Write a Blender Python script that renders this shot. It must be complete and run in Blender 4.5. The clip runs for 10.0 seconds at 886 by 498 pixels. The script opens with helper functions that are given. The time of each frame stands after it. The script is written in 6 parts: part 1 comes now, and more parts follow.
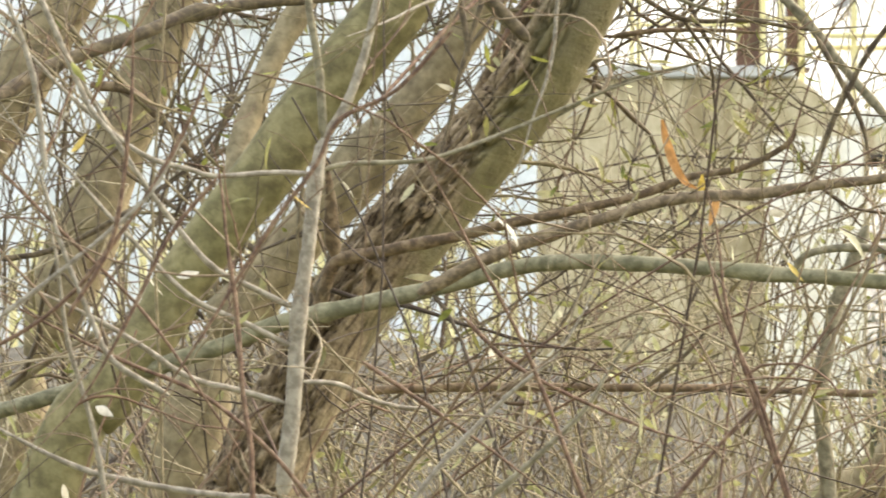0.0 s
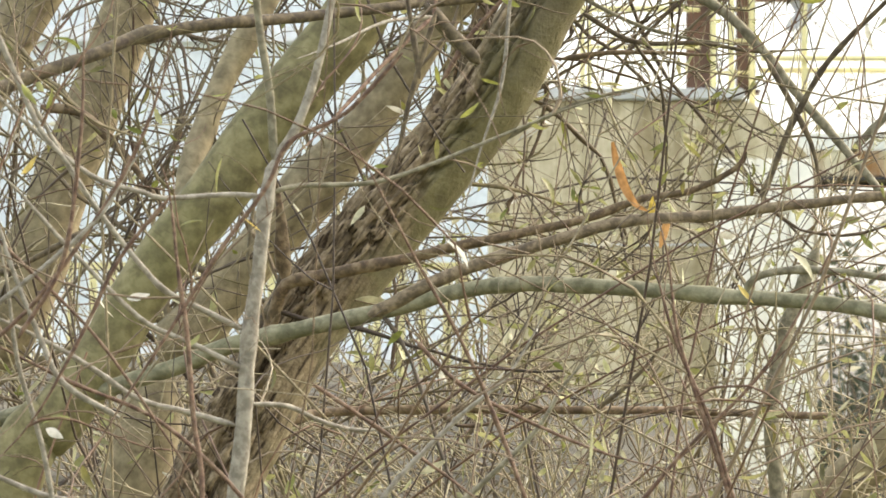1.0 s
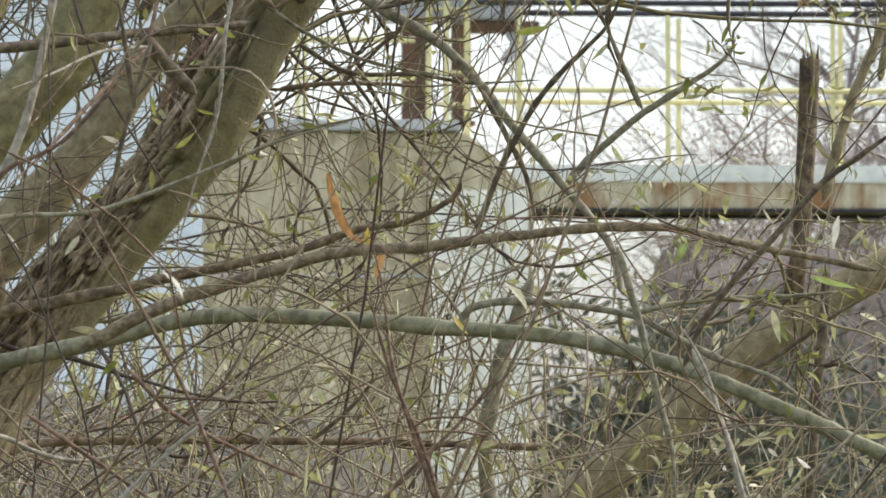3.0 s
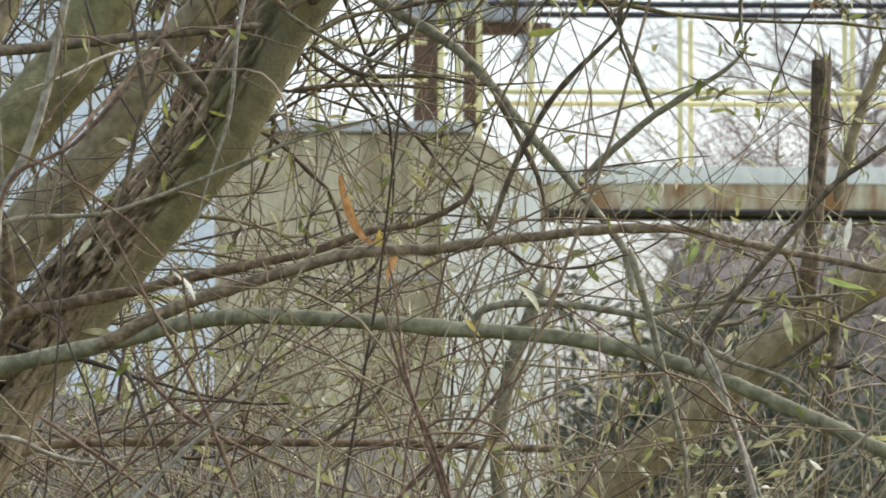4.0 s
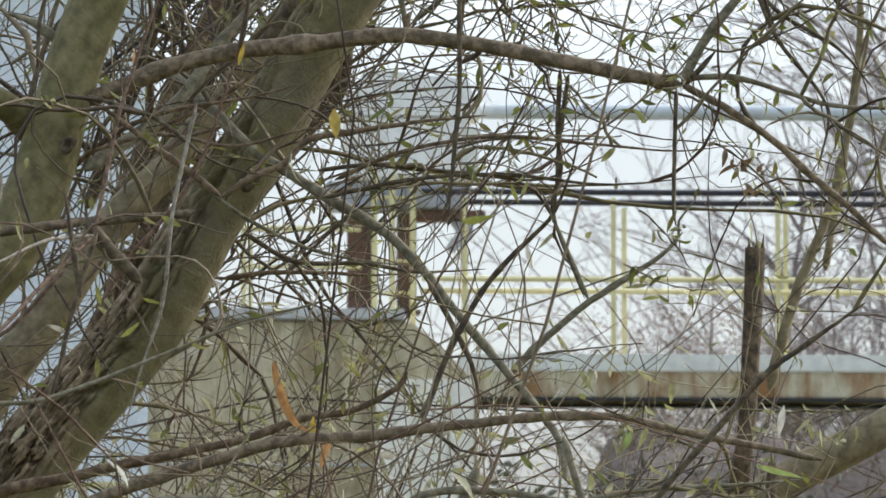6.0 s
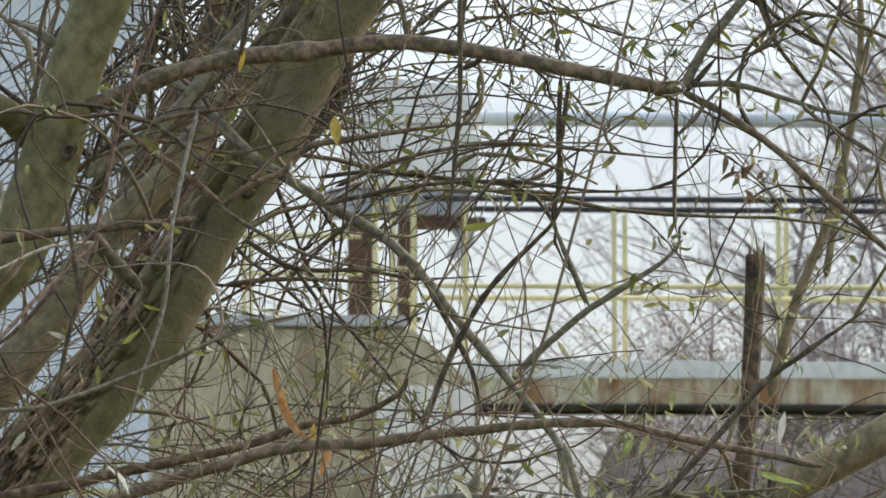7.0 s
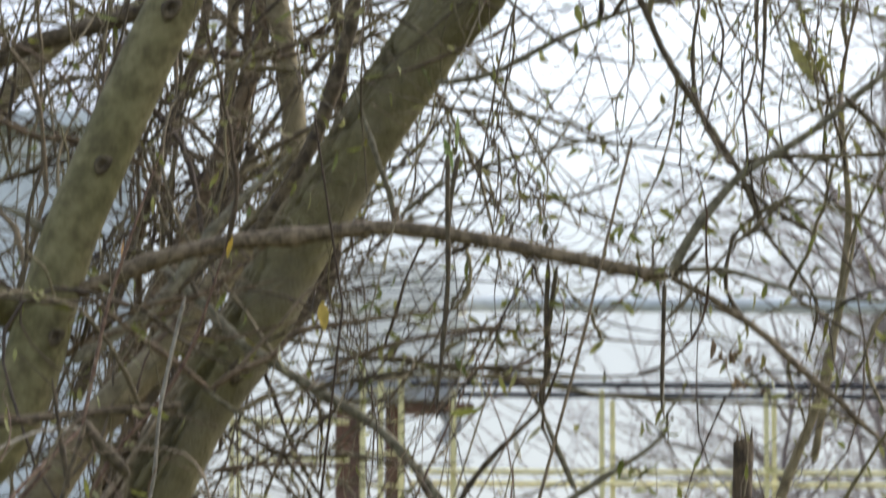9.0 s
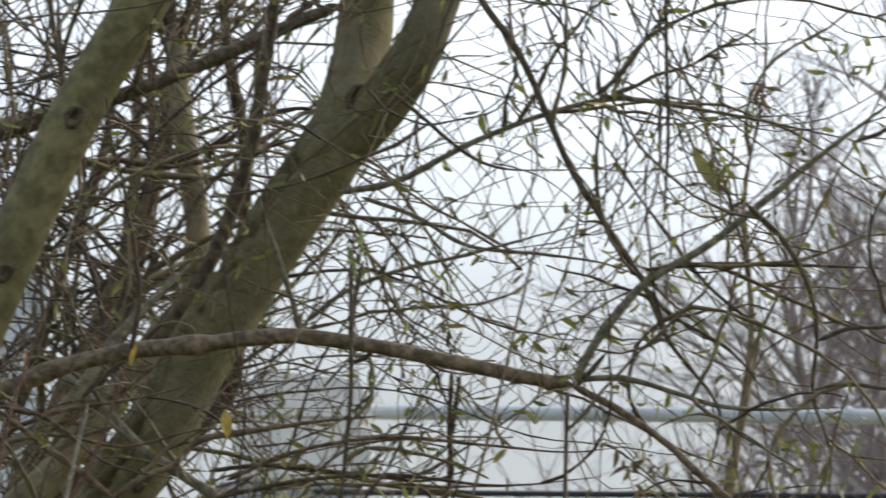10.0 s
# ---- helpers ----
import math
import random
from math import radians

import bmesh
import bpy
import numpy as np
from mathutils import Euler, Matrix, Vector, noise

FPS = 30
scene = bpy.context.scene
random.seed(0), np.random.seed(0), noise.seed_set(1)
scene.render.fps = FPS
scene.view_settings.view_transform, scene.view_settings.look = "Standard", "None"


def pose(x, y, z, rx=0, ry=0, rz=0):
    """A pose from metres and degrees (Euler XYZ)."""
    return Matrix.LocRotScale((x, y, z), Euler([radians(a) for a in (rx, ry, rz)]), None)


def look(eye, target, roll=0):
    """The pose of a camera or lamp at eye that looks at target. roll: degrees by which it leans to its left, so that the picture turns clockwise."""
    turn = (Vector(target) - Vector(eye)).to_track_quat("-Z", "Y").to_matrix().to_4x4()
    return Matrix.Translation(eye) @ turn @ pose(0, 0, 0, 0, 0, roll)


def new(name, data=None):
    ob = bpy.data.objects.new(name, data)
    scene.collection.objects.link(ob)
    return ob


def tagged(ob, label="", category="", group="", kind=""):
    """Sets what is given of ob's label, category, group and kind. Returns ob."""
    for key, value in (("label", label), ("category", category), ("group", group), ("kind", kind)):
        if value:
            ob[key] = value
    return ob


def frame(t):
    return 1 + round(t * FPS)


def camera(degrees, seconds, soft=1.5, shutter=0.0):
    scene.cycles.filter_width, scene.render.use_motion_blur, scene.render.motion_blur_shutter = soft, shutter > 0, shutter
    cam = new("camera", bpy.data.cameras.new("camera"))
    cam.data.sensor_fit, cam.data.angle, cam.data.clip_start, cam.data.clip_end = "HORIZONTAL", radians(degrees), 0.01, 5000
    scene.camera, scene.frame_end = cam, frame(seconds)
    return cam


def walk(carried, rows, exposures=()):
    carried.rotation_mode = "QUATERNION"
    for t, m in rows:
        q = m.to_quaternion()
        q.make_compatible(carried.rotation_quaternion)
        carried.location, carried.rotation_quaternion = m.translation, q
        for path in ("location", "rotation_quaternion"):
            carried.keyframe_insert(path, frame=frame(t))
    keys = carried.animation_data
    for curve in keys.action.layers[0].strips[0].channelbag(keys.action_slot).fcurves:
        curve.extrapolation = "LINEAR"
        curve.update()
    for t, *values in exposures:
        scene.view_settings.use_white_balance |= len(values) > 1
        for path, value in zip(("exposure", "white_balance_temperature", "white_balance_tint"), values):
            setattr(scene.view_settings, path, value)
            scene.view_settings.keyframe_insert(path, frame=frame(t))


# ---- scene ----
# Bare riverside willows in front of a steel footbridge, seen from far off through a long lens.
cam = camera(8.4, 10.0, soft=1.6, shutter=0.5)
cam.data.dof.use_dof, cam.data.dof.focus_distance, cam.data.dof.aperture_fstop = True, 10.2, 37.0
EYE = 1.6
# seconds, degrees turned to the right, degrees tilted up
TURNS = [
    (0.0, 0.000, 2.500), (0.5, 0.428, 2.432), (1.0, 0.471, 2.711), (1.5, 0.765, 2.649), (2.0, 2.060, 2.940),
    (2.5, 2.917, 3.010), (2.7, 3.096, 3.004), (3.8, 3.234, 3.005), (4.0, 3.066, 3.019), (4.5, 2.986, 3.017),
    (4.9, 3.202, 3.207), (5.0, 3.264, 3.507), (5.2, 3.427, 4.140), (5.5, 3.590, 4.595), (5.7, 3.699, 4.739),
    (7.0, 3.692, 4.863), (7.5, 3.707, 4.950), (8.0, 3.699, 4.960), (8.5, 3.695, 5.046), (8.9, 3.796, 6.303),
    (9.0, 3.809, 6.625), (9.1, 3.844, 6.943), (9.5, 3.987, 7.756), (10.0, 4.734, 7.654)
]
EXPOSURES = [(0.0, 2.28, 7650, 11), (0.6, 2.32, 7500, 10), (1.1, 2.12, 7400, 10), (1.8, 2.1, 7300, 10), (2.6, 1.6, 6850, 9), (4.6, 1.5, 6550, 9), (5.1, 1.54, 6500, 9), (5.6, 1.18, 6450, 10), (8.4, 1.06, 6450, 11), (9.0, 1.04, 6450, 12), (9.5, 0.74, 6520, 12), (10.0, 0.66, 6600, 12)]
walk(cam, [(t, pose(0, 0, EYE, 90 + up, 0, -right)) for t, right, up in TURNS], EXPOSURES)

# ---- light: a bright overcast day ----
world = bpy.data.worlds.new("overcast_sky")
scene.world = world
world.use_nodes = True
wn, wl = world.node_tree.nodes, world.node_tree.links
sky = wn.new("ShaderNodeTexSky")
sky.sky_type, sky.sun_disc = "NISHITA", False
sky.sun_elevation, sky.sun_rotation = radians(38), radians(58)
sky.air_density, sky.dust_density, sky.ozone_density = 1.0, 2.2, 1.0
pale = wn.new("ShaderNodeHueSaturation")
pale.inputs["Saturation"].default_value = 0.6
wl.new(sky.outputs[0], pale.inputs["Color"])
# an overcast sky grows brighter from the hazy horizon to overhead
way, height, grade, shaded = wn.new("ShaderNodeTexCoord"), wn.new("ShaderNodeSeparateXYZ"), wn.new("ShaderNodeValToRGB"), wn.new("ShaderNodeMix")
steps = grade.color_ramp.elements
while len(steps) < 6:
    steps.new(0.5)
for e, (z, v) in zip(steps, ((0.0, 0.30), (0.045, 0.42), (0.07, 0.51), (0.105, 0.49), (0.17, 0.96), (1.0, 1.75))):
    haze = max(0.0, 1 - z / 0.14)
    e.position, e.color = z, (v * (1 - 0.09 * haze), v, v * (1 + 0.16 * haze), 1)
shaded.data_type, shaded.blend_type = "RGBA", "MULTIPLY"
shaded.inputs[0].default_value = 1.0
wl.new(way.outputs["Generated"], height.inputs[0])
wl.new(height.outputs["Z"], grade.inputs[0])
wl.new(pale.outputs[0], shaded.inputs[6])
wl.new(grade.outputs[0], shaded.inputs[7])
wl.new(shaded.outputs[2], wn["Background"].inputs[0])
wn["Background"].inputs[1].default_value = 0.15
sun = new("sun", bpy.data.lights.new("sun", "SUN"))
sun.data.energy, sun.data.angle, sun.data.color = 0.45, radians(25), (1.0, 0.97, 0.93)
sun.matrix_world = look((43, 37, 40), (0, 10, 2))


# ---- materials ----
def ramp(nt, fac, stops):
    node = nt.nodes.new("ShaderNodeValToRGB")
    el = node.color_ramp.elements
    while len(el) < len(stops):
        el.new(0.5)
    for e, (p, c) in zip(el, stops):
        e.position, e.color = p, (*c, 1)
    nt.links.new(fac, node.inputs[0])
    return node.outputs[0]


def noise_node(nt, scale, detail=4.0, rough=0.55, squash=None):
    tc = nt.nodes.new("ShaderNodeTexCoord")
    n = nt.nodes.new("ShaderNodeTexNoise")
    n.inputs["Scale"].default_value, n.inputs["Detail"].default_value, n.inputs["Roughness"].default_value = scale, detail, rough
    src = tc.outputs["Object"]
    if squash:
        mp = nt.nodes.new("ShaderNodeMapping")
        mp.inputs["Scale"].default_value = squash
        nt.links.new(src, mp.inputs[0])
        src = mp.outputs[0]
    nt.links.new(src, n.inputs["Vector"])
    return n.outputs["Fac"]


def mixed(nt, fac, a, b, mode="MIX"):
    m = nt.nodes.new("ShaderNodeMix")
    m.data_type, m.blend_type = "RGBA", mode
    for sock, v in ((m.inputs[0], fac), (m.inputs[6], a), (m.inputs[7], b)):
        if isinstance(v, (int, float)):
            sock.default_value = v
        elif isinstance(v, tuple):
            sock.default_value = (*v, 1)
        else:
            nt.links.new(v, sock)
    return m.outputs[2]


def material(name, build, rough=0.85, metal=0.0, bump=None):
    m = bpy.data.materials.new(name)
    m.use_nodes = True
    nt = m.node_tree
    b = nt.nodes["Principled BSDF"]
    b.inputs["Roughness"].default_value, b.inputs["Metallic"].default_value = rough, metal
    b.inputs["Specular IOR Level"].default_value = 0.3
    nt.links.new(build(nt), b.inputs["Base Color"])
    if bump:
        scale, strength, dist = bump
        bn = nt.nodes.new("ShaderNodeBump")
        bn.inputs["Strength"].default_value, bn.inputs["Distance"].default_value = strength, dist
        nt.links.new(noise_node(nt, scale, 6.0), bn.inputs["Height"])
        nt.links.new(bn.outputs[0], b.inputs["Normal"])
    return m


def bark(name, low, mid, high, moss, amount, scale=22.0):
    """Bark: mottled at two scales, scarred across the grain, with a greenish film of algae in patches."""
    def build(nt):
        deep, bright = tuple((0.72 if scale < 30 else 0.85) * v for v in low), tuple((1.15 if scale < 30 else 1.08) * v for v in high)
        c = ramp(nt, noise_node(nt, scale * 1.6, 6.0, 0.6), [(0.3, deep), (0.42, low), (0.52, mid), (0.62, high), (0.74, bright)])
        patch = ramp(nt, noise_node(nt, scale * 0.5, 5.0), [(0.42, (0, 0, 0)), (0.62, (amount, amount, amount))])
        c = mixed(nt, patch, c, mixed(nt, 0.5, moss, c))
        blotch = ramp(nt, noise_node(nt, scale * 0.9, 4.0, 0.6), [(0.34, (0.87, 0.86, 0.84)), (0.5, (0.98, 0.98, 0.98)), (0.66, (1.09, 1.08, 1.07))])
        c = mixed(nt, 1.0, c, blotch, "MULTIPLY")
        tc, mp, sc = nt.nodes.new("ShaderNodeTexCoord"), nt.nodes.new("ShaderNodeMapping"), nt.nodes.new("ShaderNodeTexNoise")
        mp.vector_type = "TEXTURE"
        mp.inputs["Rotation"].default_value = (0, radians(34), 0)
        mp.inputs["Scale"].default_value = (0.9 / scale, 0.9 / scale, 0.13 / scale)
        sc.inputs["Scale"].default_value, sc.inputs["Detail"].default_value = 1.0, 3.0
        nt.links.new(tc.outputs["Object"], mp.inputs[0])
        nt.links.new(mp.outputs[0], sc.inputs["Vector"])
        scar = ramp(nt, sc.outputs["Fac"], [(0.3, (0.5, 0.47, 0.43)), (0.38, (1, 1, 1))])
        return mixed(nt, 0.35, c, scar, "MULTIPLY")
    return material(name, build, 0.8, bump=(scale * 3, 0.35, 0.004))


def twig_mat(name, tones, rough=0.7):
    """Thin shoots: every shoot takes one tone of its own."""
    def build(nt):
        g = nt.nodes.new("ShaderNodeNewGeometry")
        stops = [(i / (len(tones) - 1), c) for i, c in enumerate(tones)]
        info = nt.nodes.new("ShaderNodeObjectInfo")
        both, part_of = nt.nodes.new("ShaderNodeMath"), nt.nodes.new("ShaderNodeMath")
        both.operation, part_of.operation = "ADD", "FRACT"
        nt.links.new(g.outputs["Random Per Island"], both.inputs[0])
        nt.links.new(info.outputs["Random"], both.inputs[1])
        nt.links.new(both.outputs[0], part_of.inputs[0])
        c = ramp(nt, part_of.outputs[0], stops)
        spots = ramp(nt, noise_node(nt, 60.0, 3.0), [(0.35, (0.6, 0.6, 0.6)), (0.6, (1, 1, 1))])
        return mixed(nt, 1.0, c, spots, "MULTIPLY")
    return material(name, build, rough)


def leaf_mat(name, tones):
    m = twig_mat(name, tones, 0.55)
    nt = m.node_tree
    b = nt.nodes["Principled BSDF"]
    src = b.inputs["Base Color"].links[0].from_socket
    tr = nt.nodes.new("ShaderNodeBsdfTranslucent")
    nt.links.new(src, tr.inputs["Color"])
    mx = nt.nodes.new("ShaderNodeMixShader")
    mx.inputs[0].default_value = 0.35
    nt.links.new(b.outputs[0], mx.inputs[1])
    nt.links.new(tr.outputs[0], mx.inputs[2])
    nt.links.new(mx.outputs[0], nt.nodes["Material Output"].inputs["Surface"])
    return m


def rugged_build(nt):
    """Old bark: brown plates on the upper side of the lean, smooth olive-grey skin on the lower side and higher up."""
    tc, xyz = nt.nodes.new("ShaderNodeTexCoord"), nt.nodes.new("ShaderNodeSeparateXYZ")
    nt.links.new(tc.outputs["Object"], xyz.inputs[0])

    def calc(op, a, b):
        m = nt.nodes.new("ShaderNodeMath")
        m.operation = op
        for sock, v in zip(m.inputs, (a, b)):
            if isinstance(v, (int, float)):
                sock.default_value = v
            else:
                nt.links.new(v, sock)
        return m.outputs[0]

    # distance across the leaning stem, growing towards its lower side, and with height
    across = calc("ADD", calc("MULTIPLY", xyz.outputs["X"], 0.84), calc("MULTIPLY", xyz.outputs["Z"], -0.54))
    young = calc("MULTIPLY", calc("SUBTRACT", xyz.outputs["Z"], 2.3), 0.085)
    wander = calc("MULTIPLY", calc("SUBTRACT", noise_node(nt, 12.0, 5.0), 0.5), 0.10)
    side = calc("ADD", calc("ADD", across, 1.162), calc("ADD", young, wander))
    skin = ramp(nt, calc("ADD", calc("MULTIPLY", side, 6.0), 0.5), [(0.40, (0, 0, 0)), (0.62, (1, 1, 1))])
    plates = ramp(nt, noise_node(nt, 70.0, 6.0, 0.65), [(0.3, (0.125, 0.095, 0.058)), (0.5, (0.240, 0.188, 0.122)), (0.7, (0.360, 0.295, 0.205))])
    grain, fibre = nt.nodes.new("ShaderNodeMapping"), nt.nodes.new("ShaderNodeTexNoise")
    grain.vector_type = "TEXTURE"
    grain.inputs["Rotation"].default_value, grain.inputs["Scale"].default_value = (0, radians(33), 0), (0.007, 0.012, 0.06)
    fibre.inputs["Scale"].default_value, fibre.inputs["Detail"].default_value = 1.0, 4.0
    nt.links.new(tc.outputs["Object"], grain.inputs[0])
    nt.links.new(grain.outputs[0], fibre.inputs["Vector"])
    plates = mixed(nt, 1.0, plates, ramp(nt, fibre.outputs["Fac"], [(0.36, (0.22, 0.18, 0.15)), (0.48, (0.95, 0.9, 0.82)), (0.66, (1.25, 1.2, 1.1))]), "MULTIPLY")
    smooth = ramp(nt, noise_node(nt, 26.0, 6.0, 0.6), [(0.32, (0.110, 0.094, 0.043)), (0.5, (0.157, 0.135, 0.062)), (0.7, (0.216, 0.187, 0.095))])
    patch = ramp(nt, noise_node(nt, 5.0, 5.0), [(0.45, (0, 0, 0)), (0.6, (0.6, 0.6, 0.6))])
    smooth = mixed(nt, patch, smooth, (0.160, 0.138, 0.092))
    bn = nt.nodes.new("ShaderNodeBump")
    bn.inputs["Strength"].default_value, bn.inputs["Distance"].default_value = 0.6, 0.006
    nt.links.new(noise_node(nt, 120.0, 5.0), bn.inputs["Height"])
    nt.links.new(bn.outputs[0], nt.nodes["Principled BSDF"].inputs["Normal"])
    return mixed(nt, skin, plates, smooth)


GREYGREEN = bark("grey_green_bark", (0.130, 0.120, 0.070), (0.198, 0.182, 0.110), (0.260, 0.240, 0.149), (0.166, 0.165, 0.077), 0.45, 30)
RUGGED = material("rugged_willow_bark", rugged_build, 0.92)
MOSSY = bark("smooth_green_bark", (0.124, 0.105, 0.045), (0.169, 0.145, 0.064), (0.211, 0.182, 0.085), (0.129, 0.124, 0.041), 0.55)
GREYB = bark("grey_bark", (0.166, 0.132, 0.072), (0.223, 0.180, 0.100), (0.279, 0.226, 0.129), (0.172, 0.147, 0.064), 0.4)
GREY = bark("grey_branch_bark", (0.121, 0.105, 0.065), (0.187, 0.163, 0.105), (0.243, 0.217, 0.142), (0.154, 0.148, 0.077), 0.4, 40)
BROWN = bark("brown_branch_bark", (0.089, 0.059, 0.034), (0.162, 0.110, 0.062), (0.230, 0.167, 0.099), (0.156, 0.134, 0.065), 0.3, 40)
UMBER = bark("umber_branch_bark", (0.103, 0.077, 0.046), (0.180, 0.133, 0.080), (0.252, 0.190, 0.117), (0.167, 0.137, 0.068), 0.3, 40)
DARK = bark("dark_branch_bark", (0.056, 0.040, 0.024), (0.097, 0.073, 0.041), (0.148, 0.112, 0.065), (0.111, 0.097, 0.045), 0.3, 40)
PALE = bark("pale_shoot_bark", (0.180, 0.154, 0.114), (0.262, 0.229, 0.173), (0.323, 0.289, 0.221), (0.225, 0.203, 0.131), 0.3, 50)
RED = bark("reddish_shoot_bark", (0.085, 0.047, 0.031), (0.153, 0.090, 0.056), (0.212, 0.140, 0.090), (0.145, 0.113, 0.063), 0.3, 50)
DEADWOOD = bark("dead_wood", (0.055, 0.041, 0.026), (0.119, 0.086, 0.052), (0.183, 0.135, 0.081), (0.135, 0.090, 0.039), 0.5, 30)
TWIGS = twig_mat("willow_twig", [(0.048, 0.034, 0.022), (0.104, 0.072, 0.041), (0.148, 0.112, 0.064), (0.074, 0.053, 0.032), (0.208, 0.164, 0.089), (0.139, 0.112, 0.041), (0.261, 0.208, 0.115), (0.087, 0.048, 0.028)])
BROWNTWIG = twig_mat("brown_twig", [(0.070, 0.045, 0.030), (0.105, 0.072, 0.045), (0.050, 0.035, 0.025), (0.145, 0.105, 0.068)])
STRAW = twig_mat("straw_twig", [(0.190, 0.140, 0.082), (0.331, 0.266, 0.156), (0.432, 0.360, 0.218), (0.271, 0.220, 0.101), (0.502, 0.426, 0.269), (0.221, 0.140, 0.086)])
REDTWIG = twig_mat("reddish_twig", [(0.093, 0.048, 0.027), (0.176, 0.102, 0.056), (0.260, 0.195, 0.121), (0.139, 0.080, 0.047), (0.223, 0.177, 0.093), (0.306, 0.247, 0.156)])
# far twigs lightened: distance haze is mixed into their base colour
HAZEDTWIG = twig_mat("hazed_far_twig", [(0.278, 0.225, 0.196), (0.350, 0.287, 0.253), (0.412, 0.339, 0.305), (0.309, 0.254, 0.225)])
# hedge tone taken down from the far twigs, still paled to suggest haze
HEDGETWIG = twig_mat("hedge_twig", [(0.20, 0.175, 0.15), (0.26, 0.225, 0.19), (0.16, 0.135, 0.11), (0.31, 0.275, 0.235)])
FARBRUSH = twig_mat("far_brush", [(0.109, 0.083, 0.059), (0.186, 0.140, 0.101), (0.240, 0.187, 0.137), (0.153, 0.135, 0.073)])
RUSSET = leaf_mat("russet_foliage", [(0.24, 0.13, 0.085), (0.30, 0.19, 0.13), (0.20, 0.12, 0.09)])
LEAFY = leaf_mat("willow_leaf", [(0.150, 0.130, 0.036), (0.230, 0.238, 0.052), (0.138, 0.161, 0.041), (0.321, 0.322, 0.082), (0.196, 0.167, 0.052), (0.390, 0.381, 0.133), (0.115, 0.106, 0.041), (0.252, 0.274, 0.072)])
BUFF = leaf_mat("buff_leaf", [(0.52, 0.48, 0.36), (0.40, 0.38, 0.20), (0.58, 0.55, 0.45), (0.33, 0.33, 0.12)])
OLIVEBUFF = leaf_mat("yellowing_leaf", [(0.36, 0.36, 0.14), (0.45, 0.43, 0.20), (0.27, 0.27, 0.09), (0.50, 0.47, 0.30), (0.20, 0.21, 0.07)])
ORANGE = leaf_mat("orange_leaf", [(0.52, 0.25, 0.08), (0.58, 0.32, 0.12)])
YELLOWLEAF = leaf_mat("yellow_leaf", [(0.60, 0.42, 0.07), (0.62, 0.47, 0.13)])
GREENLEAF = leaf_mat("green_leaf", [(0.24, 0.33, 0.09), (0.33, 0.40, 0.15)])
DRYLEAF = leaf_mat("withered_leaf", [(0.16, 0.10, 0.05), (0.22, 0.15, 0.08), (0.12, 0.08, 0.045)])
WHITELEAF = leaf_mat("pale_leaf", [(0.66, 0.63, 0.55), (0.58, 0.55, 0.45)])
EVERGREEN = leaf_mat("evergreen_leaf", [(0.045, 0.055, 0.035), (0.075, 0.085, 0.052), (0.105, 0.115, 0.075)])


def concrete_build(nt):
    c = ramp(nt, noise_node(nt, 9.0, 8.0), [(0.3, (0.40, 0.335, 0.205)), (0.5, (0.52, 0.445, 0.285)), (0.7, (0.62, 0.545, 0.375))])
    streak = ramp(nt, noise_node(nt, 3.0, 5.0, 0.65, (1.9, 1.9, 0.2)), [(0.35, (0.58, 0.55, 0.48)), (0.6, (1, 1, 1))])
    c = mixed(nt, 1.0, c, streak, "MULTIPLY")
    green = ramp(nt, noise_node(nt, 1.2, 5.0), [(0.5, (0, 0, 0)), (0.72, (0.5, 0.5, 0.5))])
    return mixed(nt, green, c, (0.36, 0.35, 0.20))


def rusty(name, paint, rust, low, high):
    def build(nt):
        base = ramp(nt, noise_node(nt, 14.0, 5.0), [(0.35, tuple(0.85 * v for v in paint)), (0.6, paint)])
        f = ramp(nt, noise_node(nt, 2.4, 8.0, 0.65, (1.6, 1.0, 0.5)), [(low, (0, 0, 0)), (high, (1, 1, 1))])
        return mixed(nt, f, base, rust)
    return material(name, build, 0.6, bump=(30.0, 0.3, 0.004))


CONCRETE = material("weathered_concrete", concrete_build, 0.92, bump=(14.0, 0.5, 0.01))
CAPSTONE = rusty("pale_capping", (0.55, 0.55, 0.51), (0.42, 0.40, 0.34), 0.5, 0.75)
CREAM = rusty("pale_cream_render", (0.90, 0.86, 0.73), (0.62, 0.58, 0.45), 0.45, 0.75)
KICKPLATE = rusty("pale_grey_paint", (0.75, 0.74, 0.64), (0.6, 0.57, 0.46), 0.55, 0.8)
BEAM = rusty("rust_stained_cream_paint", (0.60, 0.54, 0.36), (0.27, 0.135, 0.045), 0.43, 0.62)
YELLOW = rusty("faded_yellow_paint", (0.76, 0.68, 0.34), (0.52, 0.44, 0.20), 0.6, 0.85)
BLACKSTEEL = rusty("black_steel", (0.035, 0.035, 0.04), (0.09, 0.065, 0.05), 0.5, 0.8)
RUST = rusty("rusted_steel", (0.09, 0.055, 0.04), (0.19, 0.10, 0.06), 0.4, 0.7)
CABINETPAINT = rusty("beige_grey_panel", (0.88, 0.86, 0.78), (0.76, 0.73, 0.64), 0.5, 0.8)
DULLGREY = rusty("dull_grey_steel", (0.42, 0.43, 0.44), (0.30, 0.27, 0.23), 0.5, 0.8)
PIPEGREY = rusty("pale_pipe_paint", (0.55, 0.59, 0.58), (0.40, 0.41, 0.38), 0.55, 0.8)
CLADDING = rusty("pale_blue_cladding", (0.74, 0.78, 0.78), (0.64, 0.69, 0.70), 0.45, 0.8)
WHITETRIM = rusty("white_trim", (0.75, 0.76, 0.76), (0.6, 0.6, 0.58), 0.55, 0.8)
